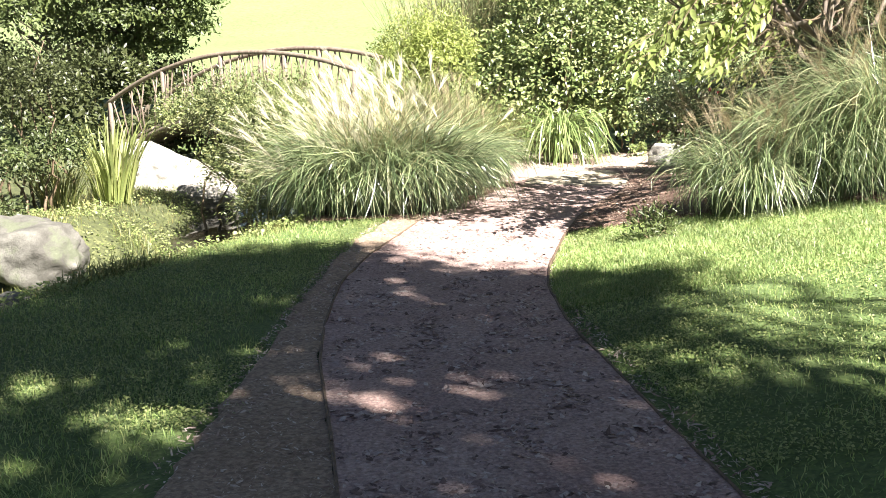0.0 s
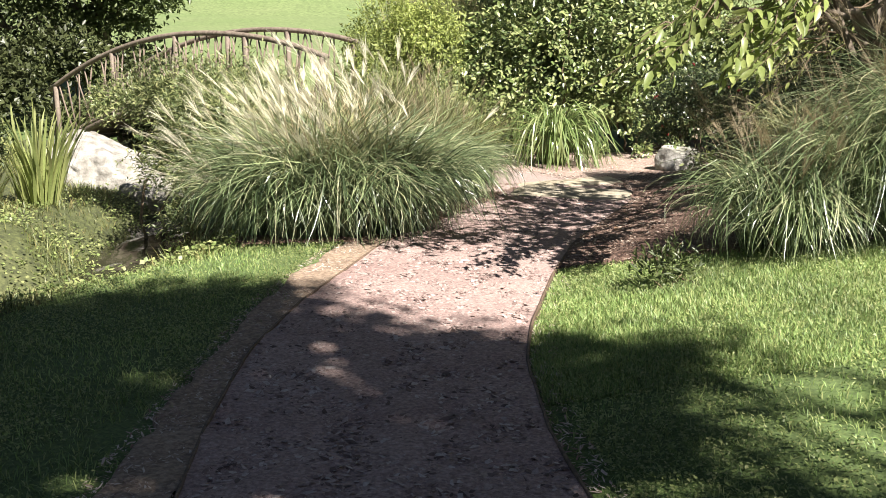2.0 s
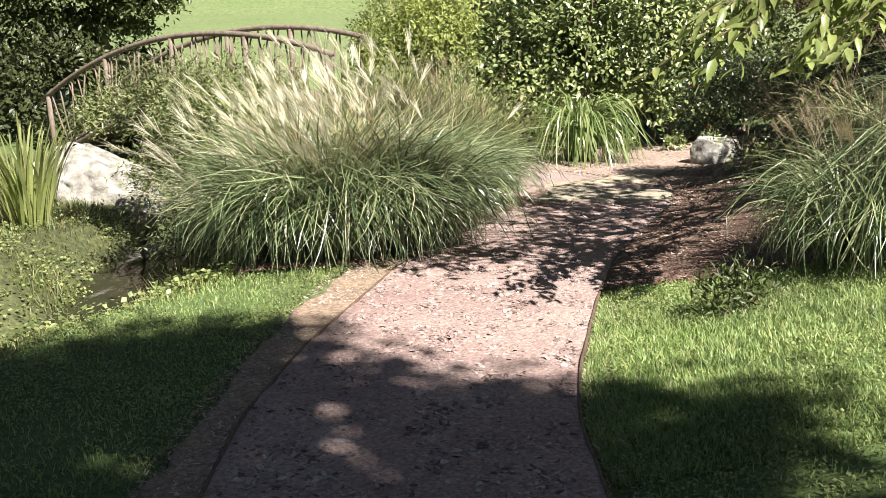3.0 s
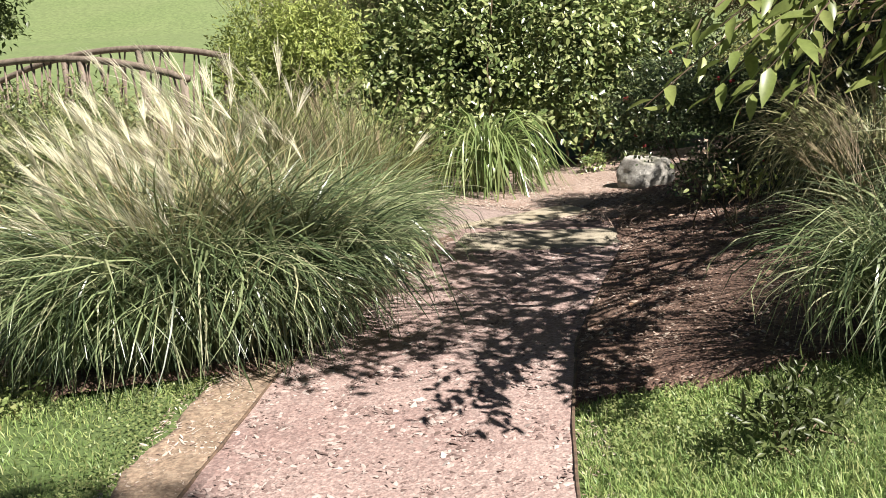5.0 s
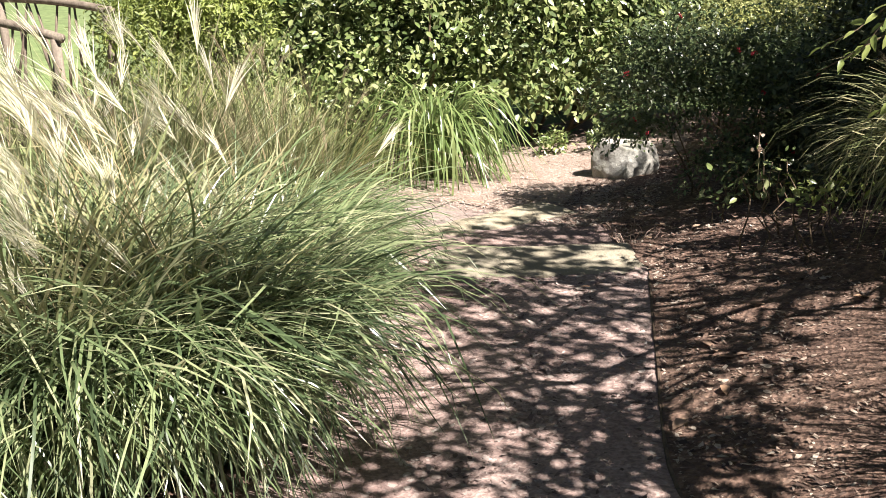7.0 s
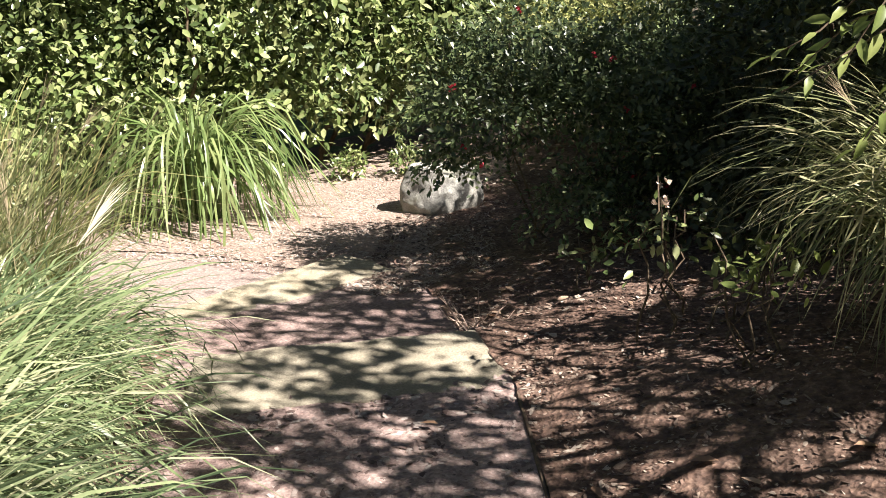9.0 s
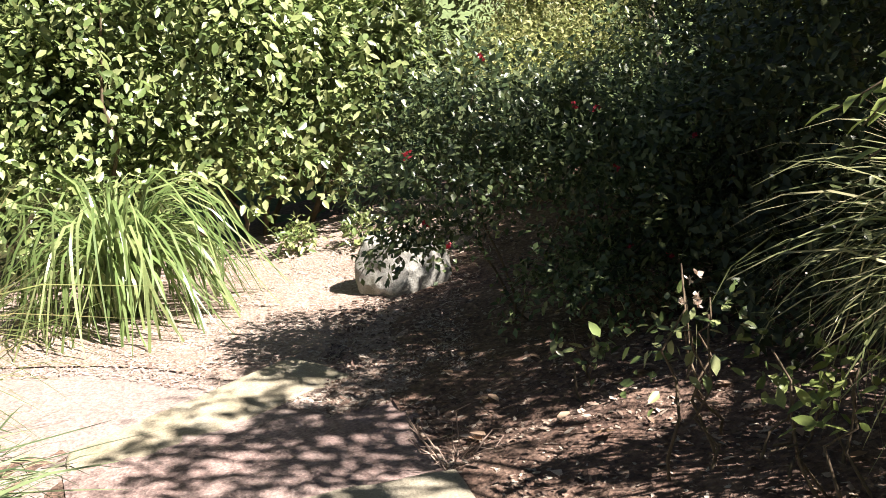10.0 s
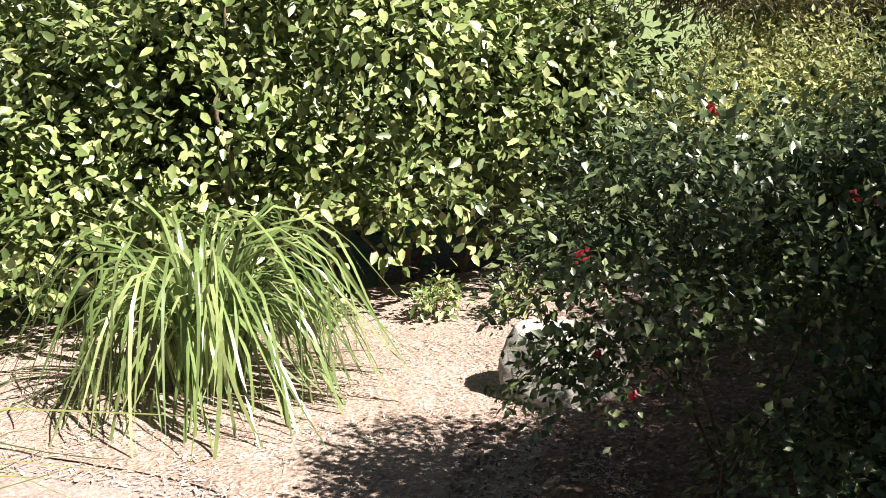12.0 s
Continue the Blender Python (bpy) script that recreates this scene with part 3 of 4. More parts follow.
tagged(put("thatch", mesh_of("thatch", *chips(rng, xs, ys, -0.004, 0.0025, 0.007, 0.2, 4.0), M_STRAW_CHIP)), "dry tan thatch between the edging and the lawn", "thatch", kind="stuff")
ys = rng.uniform(8.1, 15, 34000)
xs = np.where(ys > 12.9, straw_side(ys) - 0.45, bed_left_line(ys)) + 0.02 + rng.random(34000) ** 1.4 * 2.8
keep = ys > bed_front(xs)
tagged(put("bark_litter", mesh_of("bark_litter", *chips(rng, xs[keep], ys[keep], 0.02, 0.003, 0.012, 0.3, 1.7), M_BARK_CHIP)), "bark chips and dead leaves in the shaded bed", "mulch", kind="stuff")
xs, ys = band(rng, 24000, lambda y: np.interp(y, [12.9, 13.5, 14.2, 15, 17], [2.05, 1.75, 1.3, 0.2, 0.1]), lambda y: straw_side(y) + 0.3, 12.9, 16.6)
tagged(put("straw_litter", mesh_of("straw_litter", *chips(rng, xs, ys, 0.016, 0.002, 0.0062, 0.2, 4.0), M_STRAW_CHIP)), "dry straw and bark bits around the tuft", "mulch", kind="stuff")

# lawn blades
rng = np.random.default_rng(5)


def lawn(name, xs, ys, hi, mat, label, wide=0.0056, lean=0.55):
    n = len(xs)
    roots = np.stack([xs, ys, ground_z(xs, ys) - 0.025], 1)
    v, f = ribbons(rng, roots, rng.random(n) * 6.283, hi * rng.uniform(0.55, 1.3, n), np.full(n, wide), np.abs(rng.normal(size=n)) * lean, rng.uniform(0.2, 1.3, n), 2)
    return tagged(put(name, mesh_of(name, v, f, mat)), label, "grass", kind="stuff")


n = 90000
xs, ys = 0.6 + 6.5 * rng.random(n) ** 1.3, rng.uniform(1.0, 8.6, n)
thin = np.array([noise.noise(Vector((a * 0.9, b * 0.9, 2))) for a, b in zip(xs, ys)])
gapx = xs - right_edge(ys)
keep = (gapx > 0.02) & (ys < bed_front(xs)) & (rng.random(n) < np.clip(0.3 + gapx * 3.0, 0.1, 1)) & (rng.random(n) < 0.75 + thin)
lawn("lawn_grass", xs[keep], ys[keep], 0.043, M_BLADE, "short mown sunlit lawn grass with thin patches")
m = 60000
ys = rng.uniform(6.0, 8.7, m)
xs = right_edge(ys) + 0.03 + rng.random(m) ** 1.3 * 2.4
keep = ys < bed_front(xs) + 0.03
lawn("lawn_edge_grass", xs[keep], ys[keep], 0.05, M_BLADE, "thick sunlit lawn grass in front of the mulch bed", 0.005)
xs, ys = -0.5 - 4.7 * rng.random(n) ** 1.2, rng.uniform(1.0, 9.6, n)
gapx = lawn_left(ys) - xs
ragged = np.array([noise.noise(Vector((a * 3.1, b * 3.1, 21))) for a, b in zip(xs, ys)])
keep = (gapx > -0.12 - 0.22 * np.clip(ragged, 0, 1)) & (xs > bank(ys) - 0.2) & (rng.random(n) < np.clip(0.15 + (gapx + ragged * 0.35) * 3, 0.04, 1))
lawn("lawn_verge", xs[keep], ys[keep], 0.045, M_BLADE, "short green lawn grass sloping down to the stream")


def clover(name, xs, ys, label, scale=1.0):
    n = len(xs)
    pts = np.stack([xs, ys, ground_z(xs, ys) + rng.uniform(-0.01, 0.03, n) * scale], 1)
    ax = unit(rng, n) * np.array([1, 1, 0.35])
    v, f = leaf_cards(rng, pts, ax, np.array([0, 0, 1.0]) + rng.normal(size=(n, 3)) * 0.35, scale * rng.uniform(0.009, 0.019, n), 0.8, plain=True)
    tagged(put(name, mesh_of(name, v, f, M_CLOVER)), label, "clover", kind="stuff")


n = 62000
ys = rng.uniform(3.5, 8.55, n)
xs = right_edge(ys) + 0.12 + rng.random(n) ** 1.4 * 3.2
lump = np.array([noise.noise(Vector((a * 1.3, b * 1.3, 7))) for a, b in zip(xs, ys)])
keep = (ys < bed_front(xs)) & (rng.random(n) < 0.45 + lump * 1.2)
clover("lawn_clover", xs[keep], ys[keep], "low clover and plantain leaves among the lawn grass")
n = 48000
ys = rng.uniform(4.0, 9.4, n)
xs = lawn_left(ys) - 0.02 - rng.random(n) ** 1.3 * 1.9
lump = np.array([noise.noise(Vector((a * 1.3, b * 1.3, 7))) for a, b in zip(xs, ys)])
keep = (xs > bank(ys) - 0.2) & (rng.random(n) < 0.45 + lump * 1.2)
clover("verge_clover", xs[keep], ys[keep], "low clover leaves among the grass above the stream")
n = 32000
ys = rng.uniform(6.5, 15, n)
xs = bank(ys) + 0.05 - rng.random(n) ** 1.2 * 4.6
clumpy = np.array([noise.noise(Vector((a * 1.4, b * 1.4, 11))) for a, b in zip(xs, ys)])
keep = rng.random(n) < 0.58 + clumpy * 1.8
xs, ys, clumpy = xs[keep], ys[keep], clumpy[keep]
lawn("bank_weeds", xs, ys, 0.13 * (0.6 + np.clip(clumpy, 0, 1) * 2.2), M_ROUGH_BLADE, "rough tall weeds along the stream bank", 0.008, 0.4)
n = 26000
ys = rng.uniform(6.6, 15, n)
xs = bank(ys) - rng.random(n) ** 1.1 * 4.4
lump = np.array([noise.noise(Vector((a * 1.1, b * 1.1, 17))) for a, b in zip(xs, ys)])
keep = rng.random(n) < 0.5 + lump * 1.6
clover("bank_herbs", xs[keep], ys[keep], "low broad-leaved herbs covering the stream bank", 2.6)


# ---- ornamental grasses ----


def grass_clump(x, y, radius, height, label, seed, blades=1500, plumes=40, plume_mat=None, plume_len=0.22, tall=1.35, wide=0.011, squash=(1, 1), lean_to=(0, 0), mat=None, bend=(1.3, 2.9), spread=0.22, plume_wide=0.0038, plume_label="feathery cream seed plume", wind=None, fluff=0.115, sway=0.0):
    rng = np.random.default_rng(seed)
    z = gz(x, y) - 0.02
    top = thing("ornamental_grass", x, y, z, label, "ornamental grass", "ornamental grasses")
    tillers = max(blades // 26, 8)
    shoot = rng.integers(0, tillers, blades)
    r = (radius * np.sqrt(rng.random(tillers)) * 0.78)[shoot]
    a = (rng.random(tillers) * 6.283)[shoot]
    roots = np.stack([r * np.cos(a) * squash[0], r * np.sin(a) * squash[1], np.zeros(blades)], 1)
    roots[:, :2] += rng.normal(size=(blades, 2)) * 0.02
    az = a + (rng.normal(size=tillers) * 0.6)[shoot] + rng.normal(size=blades) * 0.55
    outer = r / (radius * 0.78)
    ln = height * rng.uniform(0.62, 1.3, blades) * rng.uniform(0.85, 1.12, tillers)[shoot] * (0.95 + 0.12 * outer)
    lean = np.abs(rng.normal(size=blades)) * 0.1 + outer * spread
    half = blades // 2
    wd = wide * rng.uniform(0.6, 1.2, blades)
    bd = rng.uniform(*bend, blades) * (0.32 + 0.73 * outer)
    v, f = ribbons(rng, roots[:half], az[:half], ln[:half], wd[:half], lean[:half], bd[:half], 9, 1.7, 0.25)
    v2, f2 = ribbons(rng, roots[half:], az[half:], ln[half:] * 1.1, wd[half:], lean[half:] * 0.7, bd[half:], 9, 1.7, 0.25, 0.5)
    v, f = np.concatenate([v, v2]), np.concatenate([f, f2 + len(v)])
    upright = np.repeat((outer < 0.42) & (mat is None) & (wind is not None), 9)
    mass(put("leaves", mesh_of("leaves", v, f[~upright], mat or M_MISC), top))
    if upright.any():
        mass(put("upright_leaves", mesh_of("upright_leaves", v, f[upright], M_WISP), top, "thin upright straw-green leaves"))
    if plumes:
        r = radius * np.sqrt(rng.random(plumes)) * 0.6
        a = rng.random(plumes) * 6.283
        roots = np.stack([r * np.cos(a) * squash[0], r * np.sin(a) * squash[1], np.zeros(plumes)], 1)
        ln = height * tall * rng.uniform(0.52, 1.05, plumes)
        lean = rng.uniform(0.02, 0.16, plumes) + r / radius * rng.uniform(0.2, 0.6, plumes) + sway * rng.uniform(0.3, 1.2, plumes)
        bow = rng.uniform(0.1, 0.75, plumes)
        az = a + rng.normal(size=plumes) * 0.4 if wind is None else wind + rng.normal(size=plumes) * 0.8
        v, f = ribbons(rng, roots, az, ln, np.full(plumes, 0.005), lean, bow, 6, 2.0)
        vv = v.reshape(plumes, 7, 2, 3)
        k = 20
        for i in range(plumes):
            stalk = put("stalk", mesh_of("stalk", vv[i].reshape(-1, 3), f[:6], M_MISC_DRY), top)
            mid = vv[i].mean(1)
            ax = mid[-1] - mid[-2]
            ax /= np.linalg.norm(ax)
            t0 = mid[-1] - ax * (np.linspace(0, plume_len * 0.4, k) ** 1.0)[:, None]
            fan = ax + rng.normal(size=(k, 3)) * fluff + np.array([lean_to[0], lean_to[1], 0]) * 0.3
            fan /= np.linalg.norm(fan, axis=1, keepdims=True)
            pv, pf = ribbons(rng, t0, np.arctan2(fan[:, 1], fan[:, 0]), plume_len * rng.uniform(0.55, 1.0, k), np.full(k, plume_wide), np.arccos(np.clip(fan[:, 2], -1, 1)), rng.uniform(0.1, 0.5, k), 3)
            put("plume", mesh_of("plume", pv, pf, plume_mat or M_PLUME), stalk, plume_label)
    return top


GREEN_LABEL = "dense arching silver grass with cream feathery plumes beside the path"
grass_clump(-0.68, 9.92, 0.52, 0.96, GREEN_LABEL, 11, 2700, 56, wind=3.0, tall=1.36, wide=0.0125)
grass_clump(-0.24, 10.1, 0.46, 0.9, GREEN_LABEL, 12, 2900, 28, wind=3.0, tall=1.62, wide=0.0125)
grass_clump(0.02, 11.05, 0.4, 0.82, GREEN_LABEL, 13, 2200, 20, wind=3.0, tall=1.72, wide=0.012)
grass_clump(0.28, 11.78, 0.34, 0.64, GREEN_LABEL, 16, 2000, 14, M_PLUME_BROWN, wind=3.0, tall=2.0, wide=0.012, mat=M_MISC, plume_wide=0.002, plume_label="thin brownish seed head")
grass_clump(-0.92, 10.6, 0.5, 0.96, GREEN_LABEL, 14, 1900, 70, wind=3.0, tall=1.36, wide=0.012, sway=0.2)
grass_clump(-0.5, 10.85, 0.5, 1.0, GREEN_LABEL, 15, 1900, 36, wind=3.0, tall=1.5, wide=0.012)
grass_clump(-1.16, 10.08, 0.36, 0.8, GREEN_LABEL, 17, 1500, 52, wind=3.1, tall=1.45, wide=0.012, sway=0.55)
STALK_LABEL = "tall wispy grass with upright straw stalks behind the silver grass"
for i, (x, y, r, h) in enumerate(((-0.45, 12.05, 0.4, 1.1), (0.12, 12.5, 0.33, 1.0), (-1.0, 12.2, 0.4, 1.1), (0.48, 12.95, 0.28, 0.95), (0.4, 13.45, 0.3, 1.0))):
    grass_clump(x, y, r, h, STALK_LABEL, 40 + i, 1100 if i < 3 else 420, 20 if i < 3 else 8, M_PLUME_BROWN, 0.2, 1.22, 0.008, mat=M_WISP if i < 3 else M_ROUGH_BLADE, bend=(0.3, 1.3) if i < 3 else (0.6, 2.2), spread=0.15, plume_wide=0.002, plume_label="thin brownish seed head", fluff=0.1)
REED_LABEL = "tall pale green reeds between the hedge and the field"
for i, (x, y) in enumerate(((-0.05, 19.2), (0.75, 19.3), (1.4, 19.2))):
    grass_clump(x, y, 0.6, 2.9, REED_LABEL, 48 + i, 700, 0, wide=0.012, mat=M_WISP, bend=(0.05, 0.7), spread=0.12)
BROWN_LABEL = "tall dark silver grass with brownish plumes in the mulch bed"
for i, (x, y, r, h) in enumerate(((2.42, 8.36, 0.32, 0.78), (3.05, 8.45, 0.36, 1.05), (3.65, 8.5, 0.45, 1.4), (4.35, 8.3, 0.5, 1.45), (3.42, 10.65, 0.4, 0.95))):
    grass_clump(x, y, r, h, BROWN_LABEL, 30 + i, 1100 if i == 0 else 1600 if i == 1 else 2300 if i < 4 else 1500, 46 if i < 4 else 14, M_PLUME_BROWN, 0.26, 1.3, 0.0095, bend=(1.9, 3.3), mat=M_MISC if i < 4 else M_WISP, plume_wide=0.0022, plume_label="brownish open seed plume", fluff=0.17)


# arching tuft with broad strap leaves
def strap_tuft(x, y, radius, height, count, mat, label, seed, wide=0.02, bend=(1.4, 2.7), apex=None):
    rng = np.random.default_rng(seed)
    top = thing("strap_leaf_plant", x, y, gz(x, y) - 0.01, label, "plant")
    r = radius * np.sqrt(rng.random(count))
    a = rng.random(count) * 6.283
    roots = np.stack([r * np.cos(a), r * np.sin(a), np.zeros(count)], 1)
    v, f = ribbons(rng, roots, a + rng.normal(size=count) * 0.3, height * rng.uniform(0.7, 1.3, count), wide * rng.uniform(0.7, 1.2, count), np.abs(rng.normal(size=count)) * 0.09 + r / radius * 0.17, rng.uniform(*bend, count), 11, 1.5, 0.2, None if apex is None else apex + rng.uniform(-0.06, 0.14, count))
    if count > 300:
        mass(put("leaves", mesh_of("leaves", v, f, mat), top))
        return top
    k, q = len(v) // count, len(f) // count
    for i in range(count):
        put("leaf", mesh_of("leaf", v[i * k:(i + 1) * k], f[:q], mat), top)
    return top


strap_tuft(1.66, 15.28, 0.16, 1.4, 295, M_TUFT, "bright green arching tuft of strap leaves on straw mulch", 51, 0.022, (2.2, 2.95), 0.42)
strap_tuft(-4.35, 13.6, 0.22, 0.95, 110, M_IRIS, "upright yellow-green iris leaves at the stream", 52, 0.04, (0.1, 0.7))
strap_tuft(-4.9, 13.2, 0.25, 0.8, 200, M_ROUGH_BLADE, "pale weedy grass tuft near the stream", 53, 0.012, (0.6, 1.8))


# ---- shrubs and trees ----


def shrub(name, x, y, lobes, count, size, mat, label, category, seed, stems=9, wide=0.5, depth=0.3, outward=0.6, droop=0.2, gap=0.0, floor_z=0.02, curl=0.15, spray=5, flowers=0, flower_mat=None, stem_r=0.022):
    rng = np.random.default_rng(seed)
    z = gz(x, y)
    top = thing(name, x, y, z, label, category)
    back = np.array([x, y, z])
    v, f = crown(rng, lobes, count, size, wide, depth, outward, droop, gap, floor_z, curl, spray)
    mass(put("foliage", mesh_of("foliage", v - back, f, mat), top))
    for i in range(stems):
        bm = bmesh.new()
        lb = lobes[i % len(lobes)]
        tip = Vector(lb[:3]) + Vector(rng.normal(size=3)) * 0.4 * min(lb[3:]) + Vector((0, 0, lb[5] * 0.3))
        base = Vector((x + rng.normal() * 0.12 + (lb[0] - x) * 0.45, y + rng.normal() * 0.1 + (lb[1] - y) * 0.45, 0))
        base.z = gz(base.x, base.y) - 0.05
        pth = [p - Vector(back) for p in wander(rng, base, tip)]
        tube_into(bm, pth, [stem_r * (1 - 0.8 * k / 6) + 0.002 for k in range(7)], 5)
        part("stem", bm, M_TWIG, top)
    if flowers:
        for i in range(flowers):
            lb = np.array(lobes[i % len(lobes)])
            d = unit(rng, 1)[0] * np.array([1, 0, 1]) + np.array([-0.3, -0.9, 0.2])
            c = lb[:3] + d / np.linalg.norm(d) * lb[3:] * rng.uniform(0.9, 1.05) - back
            ax = unit(rng, 9) * np.array([1, 1, 0.6]) + np.array([0, -0.5, 0.3])
            v, f = leaf_cards(rng, np.repeat(c[None], 9, 0) + rng.normal(size=(9, 3)) * 0.008, ax, unit(rng, 9), rng.uniform(0.012, 0.02, 9), 0.9)
            put("flower", mesh_of("flower", v, f, flower_mat), top, "small pink blossom")
    return top


shrub("hedge_shrub", 2.4, 17.0, [(0.7, 17.0, -0.1, 0.9, 0.8, 1.0), (1.7, 17.0, 0.3, 1.1, 0.95, 1.4), (2.9, 16.9, 0.3, 1.1, 0.95, 1.35), (3.9, 16.9, 0.0, 0.9, 0.85, 1.0), (2.3, 17.5, 1.4, 1.5, 0.9, 1.0), (1.3, 16.6, -0.5, 0.9, 0.6, 0.6), (2.9, 16.5, -0.4, 0.9, 0.5, 0.6), (0.5, 16.2, -0.55, 0.5, 0.4, 0.45), (4.6, 17.0, -0.3, 0.7, 0.6, 0.75), (3.95, 16.9, 0.3, 0.5, 0.6, 0.75), (1.1, 17.7, 0.2, 1.0, 0.6, 1.2), (2.6, 17.8, 0.4, 1.3, 0.6, 1.4), (3.9, 17.6, 0.2, 0.9, 0.6, 1.0), (1.6, 17.2, -0.4, 1.2, 0.5, 0.6), (2.9, 17.1, -0.5, 1.2, 0.5, 0.6)], 62000, 0.079, M_HEDGE, "large dense green leafy hedge shrub in full sun", "shrub", 61, 16, 0.52, 0.24, spray=9)
shrub("evergreen_shrub", 4.2, 18.4, [(3.3, 18.4, 0.9, 0.9, 0.6, 1.5), (4.3, 18.5, 1.0, 0.75, 0.6, 1.7), (3.9, 18.3, 2.4, 1.0, 0.6, 0.8), (2.0, 18.4, 2.2, 1.2, 0.6, 0.7)], 18000, 0.085, M_HEDGE, "tall dense evergreen shrub rising behind the hedge", "shrub", 75, 10)
shrub("evergreen_shrub", 7.4, 18.2, [(6.7, 18.0, 0.3, 0.8, 0.7, 1.3), (7.6, 17.8, 0.6, 0.9, 0.7, 1.6), (8.6, 17.4, 0.6, 1.0, 0.8, 1.7), (7.2, 18.2, 2.2, 1.0, 0.7, 0.9), (8.4, 17.8, 2.4, 1.1, 0.7, 0.9), (9.6, 16.8, 1.0, 1.0, 0.8, 2.0)], 24000, 0.1, M_DARK, "tall dark evergreen shrub screening the field", "shrub", 76, 12)
shrub("yellow_shrub", -0.45, 16.9, [(-0.6, 16.9, 0.15, 0.65, 0.6, 1.1), (-0.05, 16.8, 0.4, 0.6, 0.55, 1.0), (-0.35, 16.5, -0.4, 0.7, 0.5, 0.6)], 18000, 0.075, M_YELLOW_LEAF, "bright yellow-green feathery shrub beside the bridge", "shrub", 62, 8, 0.3, 0.25, 0.5, 0.1)
shrub("willow_shrub", -2.4, 13.1, [(-3.25, 13.6, 0.0, 0.5, 0.5, 0.42), (-2.6, 13.4, 0.05, 0.75, 0.6, 0.6), (-1.9, 13.2, 0.1, 0.7, 0.6, 0.65), (-2.4, 12.9, -0.5, 0.5, 0.45, 0.45), (-2.1, 12.4, -0.5, 0.8, 0.5, 0.6), (-1.55, 11.9, -0.5, 0.45, 0.45, 0.6), (-1.75, 11.5, -0.55, 0.5, 0.4, 0.5), (-1.95, 11.9, -0.45, 0.45, 0.45, 0.45), (-1.9, 11.2, -0.75, 0.5, 0.35, 0.35), (-2.0, 12.3, 0.0, 0.6, 0.5, 0.5)], 42000, 0.06, M_WILLOW, "sprawling olive-green shrub leaning over the stream", "shrub", 63, 16, 0.3, 0.35, 0.8, 0.1)
# shade over this bank is put into the shrub's dark leaf colour
shrub("bank_shrub", -5.0, 12.6, [(-4.75, 12.8, -0.35, 0.45, 0.4, 0.4), (-5.3, 12.4, -0.5, 0.55, 0.4, 0.4), (-5.9, 12.2, -0.6, 0.6, 0.5, 0.5), (-5.2, 11.7, -0.9, 0.5, 0.4, 0.25)], 9000, 0.06, M_SHADE_TONED, "low leafy green shrub on the stream bank", "shrub", 78, 8)
shrub("wispy_shrub", 0.2, 12.9, [(-0.4, 12.7, -0.2, 0.5, 0.5, 0.7), (0.1, 13.3, -0.2, 0.4, 0.45, 0.75), (-0.7, 13.3, -0.2, 0.5, 0.5, 0.7)], 9000, 0.06, M_WILLOW, "wispy narrow-leaved shrub behind the silver grass", "shrub", 64, 10, 0.22, 0.35, 0.8, -0.2)
shrub("rose_bush", 3.3, 13.3, [(2.75, 13.25, 0.05, 0.40, 0.4, 0.35), (3.05, 13.35, 0.3, 0.5, 0.45, 0.36), (3.35, 13.2, -0.05, 0.5, 0.4, 0.55), (3.7, 13.2, 0.05, 0.55, 0.5, 0.7), (4.2, 13.7, -0.1, 0.5, 0.45, 0.45), (4.55, 13.3, 0.05, 0.6, 0.5, 0.7), (3.3, 12.95, -0.45, 0.45, 0.3, 0.3), (3.9, 12.9, -0.4, 0.6, 0.4, 0.4), (4.5, 14.7, -0.2, 0.7, 0.6, 0.55), (2.68, 13.3, -0.22, 0.28, 0.26, 0.2)], 34000, 0.04, M_ROSE, "dense small-leaved rose bush with a few pink blossoms", "shrub", 65, 7, 0.55, 0.3, flowers=18, flower_mat=M_FLOWER, stem_r=0.005)
shrub("golden_shrub", 4.9, 15.9, [(4.62, 15.8, 0.0, 0.5, 0.45, 0.58), (5.3, 15.9, 0.15, 0.5, 0.45, 0.6), (4.9, 15.6, -0.4, 0.6, 0.4, 0.4), (5.25, 16.6, 0.25, 0.5, 0.4, 0.62)], 16000, 0.045, M_GOLD, "olive-gold small-leaved shrub between hedge and roses", "shrub", 69, 8, 0.45, 0.3, stem_r=0.01)
shrub("dark_shrub", 4.2, 11.9, [(4.1, 11.5, 0.0, 0.8, 0.7, 0.9), (4.4, 12.4, 0.2, 0.9, 0.7, 1.1), (3.8, 12.5, -0.25, 0.5, 0.45, 0.5), (4.0, 11.6, 1.1, 0.7, 0.7, 0.6), (3.9, 11.9, -0.35, 0.7, 0.6, 0.4), (4.6, 12.9, -0.3, 0.7, 0.5, 0.45)], 22000, 0.06, M_DARK, "dark shaded broadleaf shrub under the tree", "shrub", 66, 12)
shrub("dark_shrub", 5.6, 13.8, [(5.4, 13.4, 0.2, 0.9, 0.9, 1.2), (5.9, 14.6, 0.2, 1.0, 0.9, 1.3), (5.6, 15.2, -0.3, 0.8, 0.6, 0.55), (6.2, 12.6, 0.4, 1.0, 0.9, 1.3), (5.2, 14.5, -0.4, 0.8, 0.7, 0.5), (4.2, 16.1, -0.45, 0.6, 0.4, 0.4), (5.0, 13.0, -0.3, 0.8, 0.7, 0.5), (5.8, 13.4, 1.8, 0.8, 0.7, 0.7)], 32000, 0.064, M_DARK, "tall dark evergreen shrub behind the rose bush", "shrub", 68, 12)
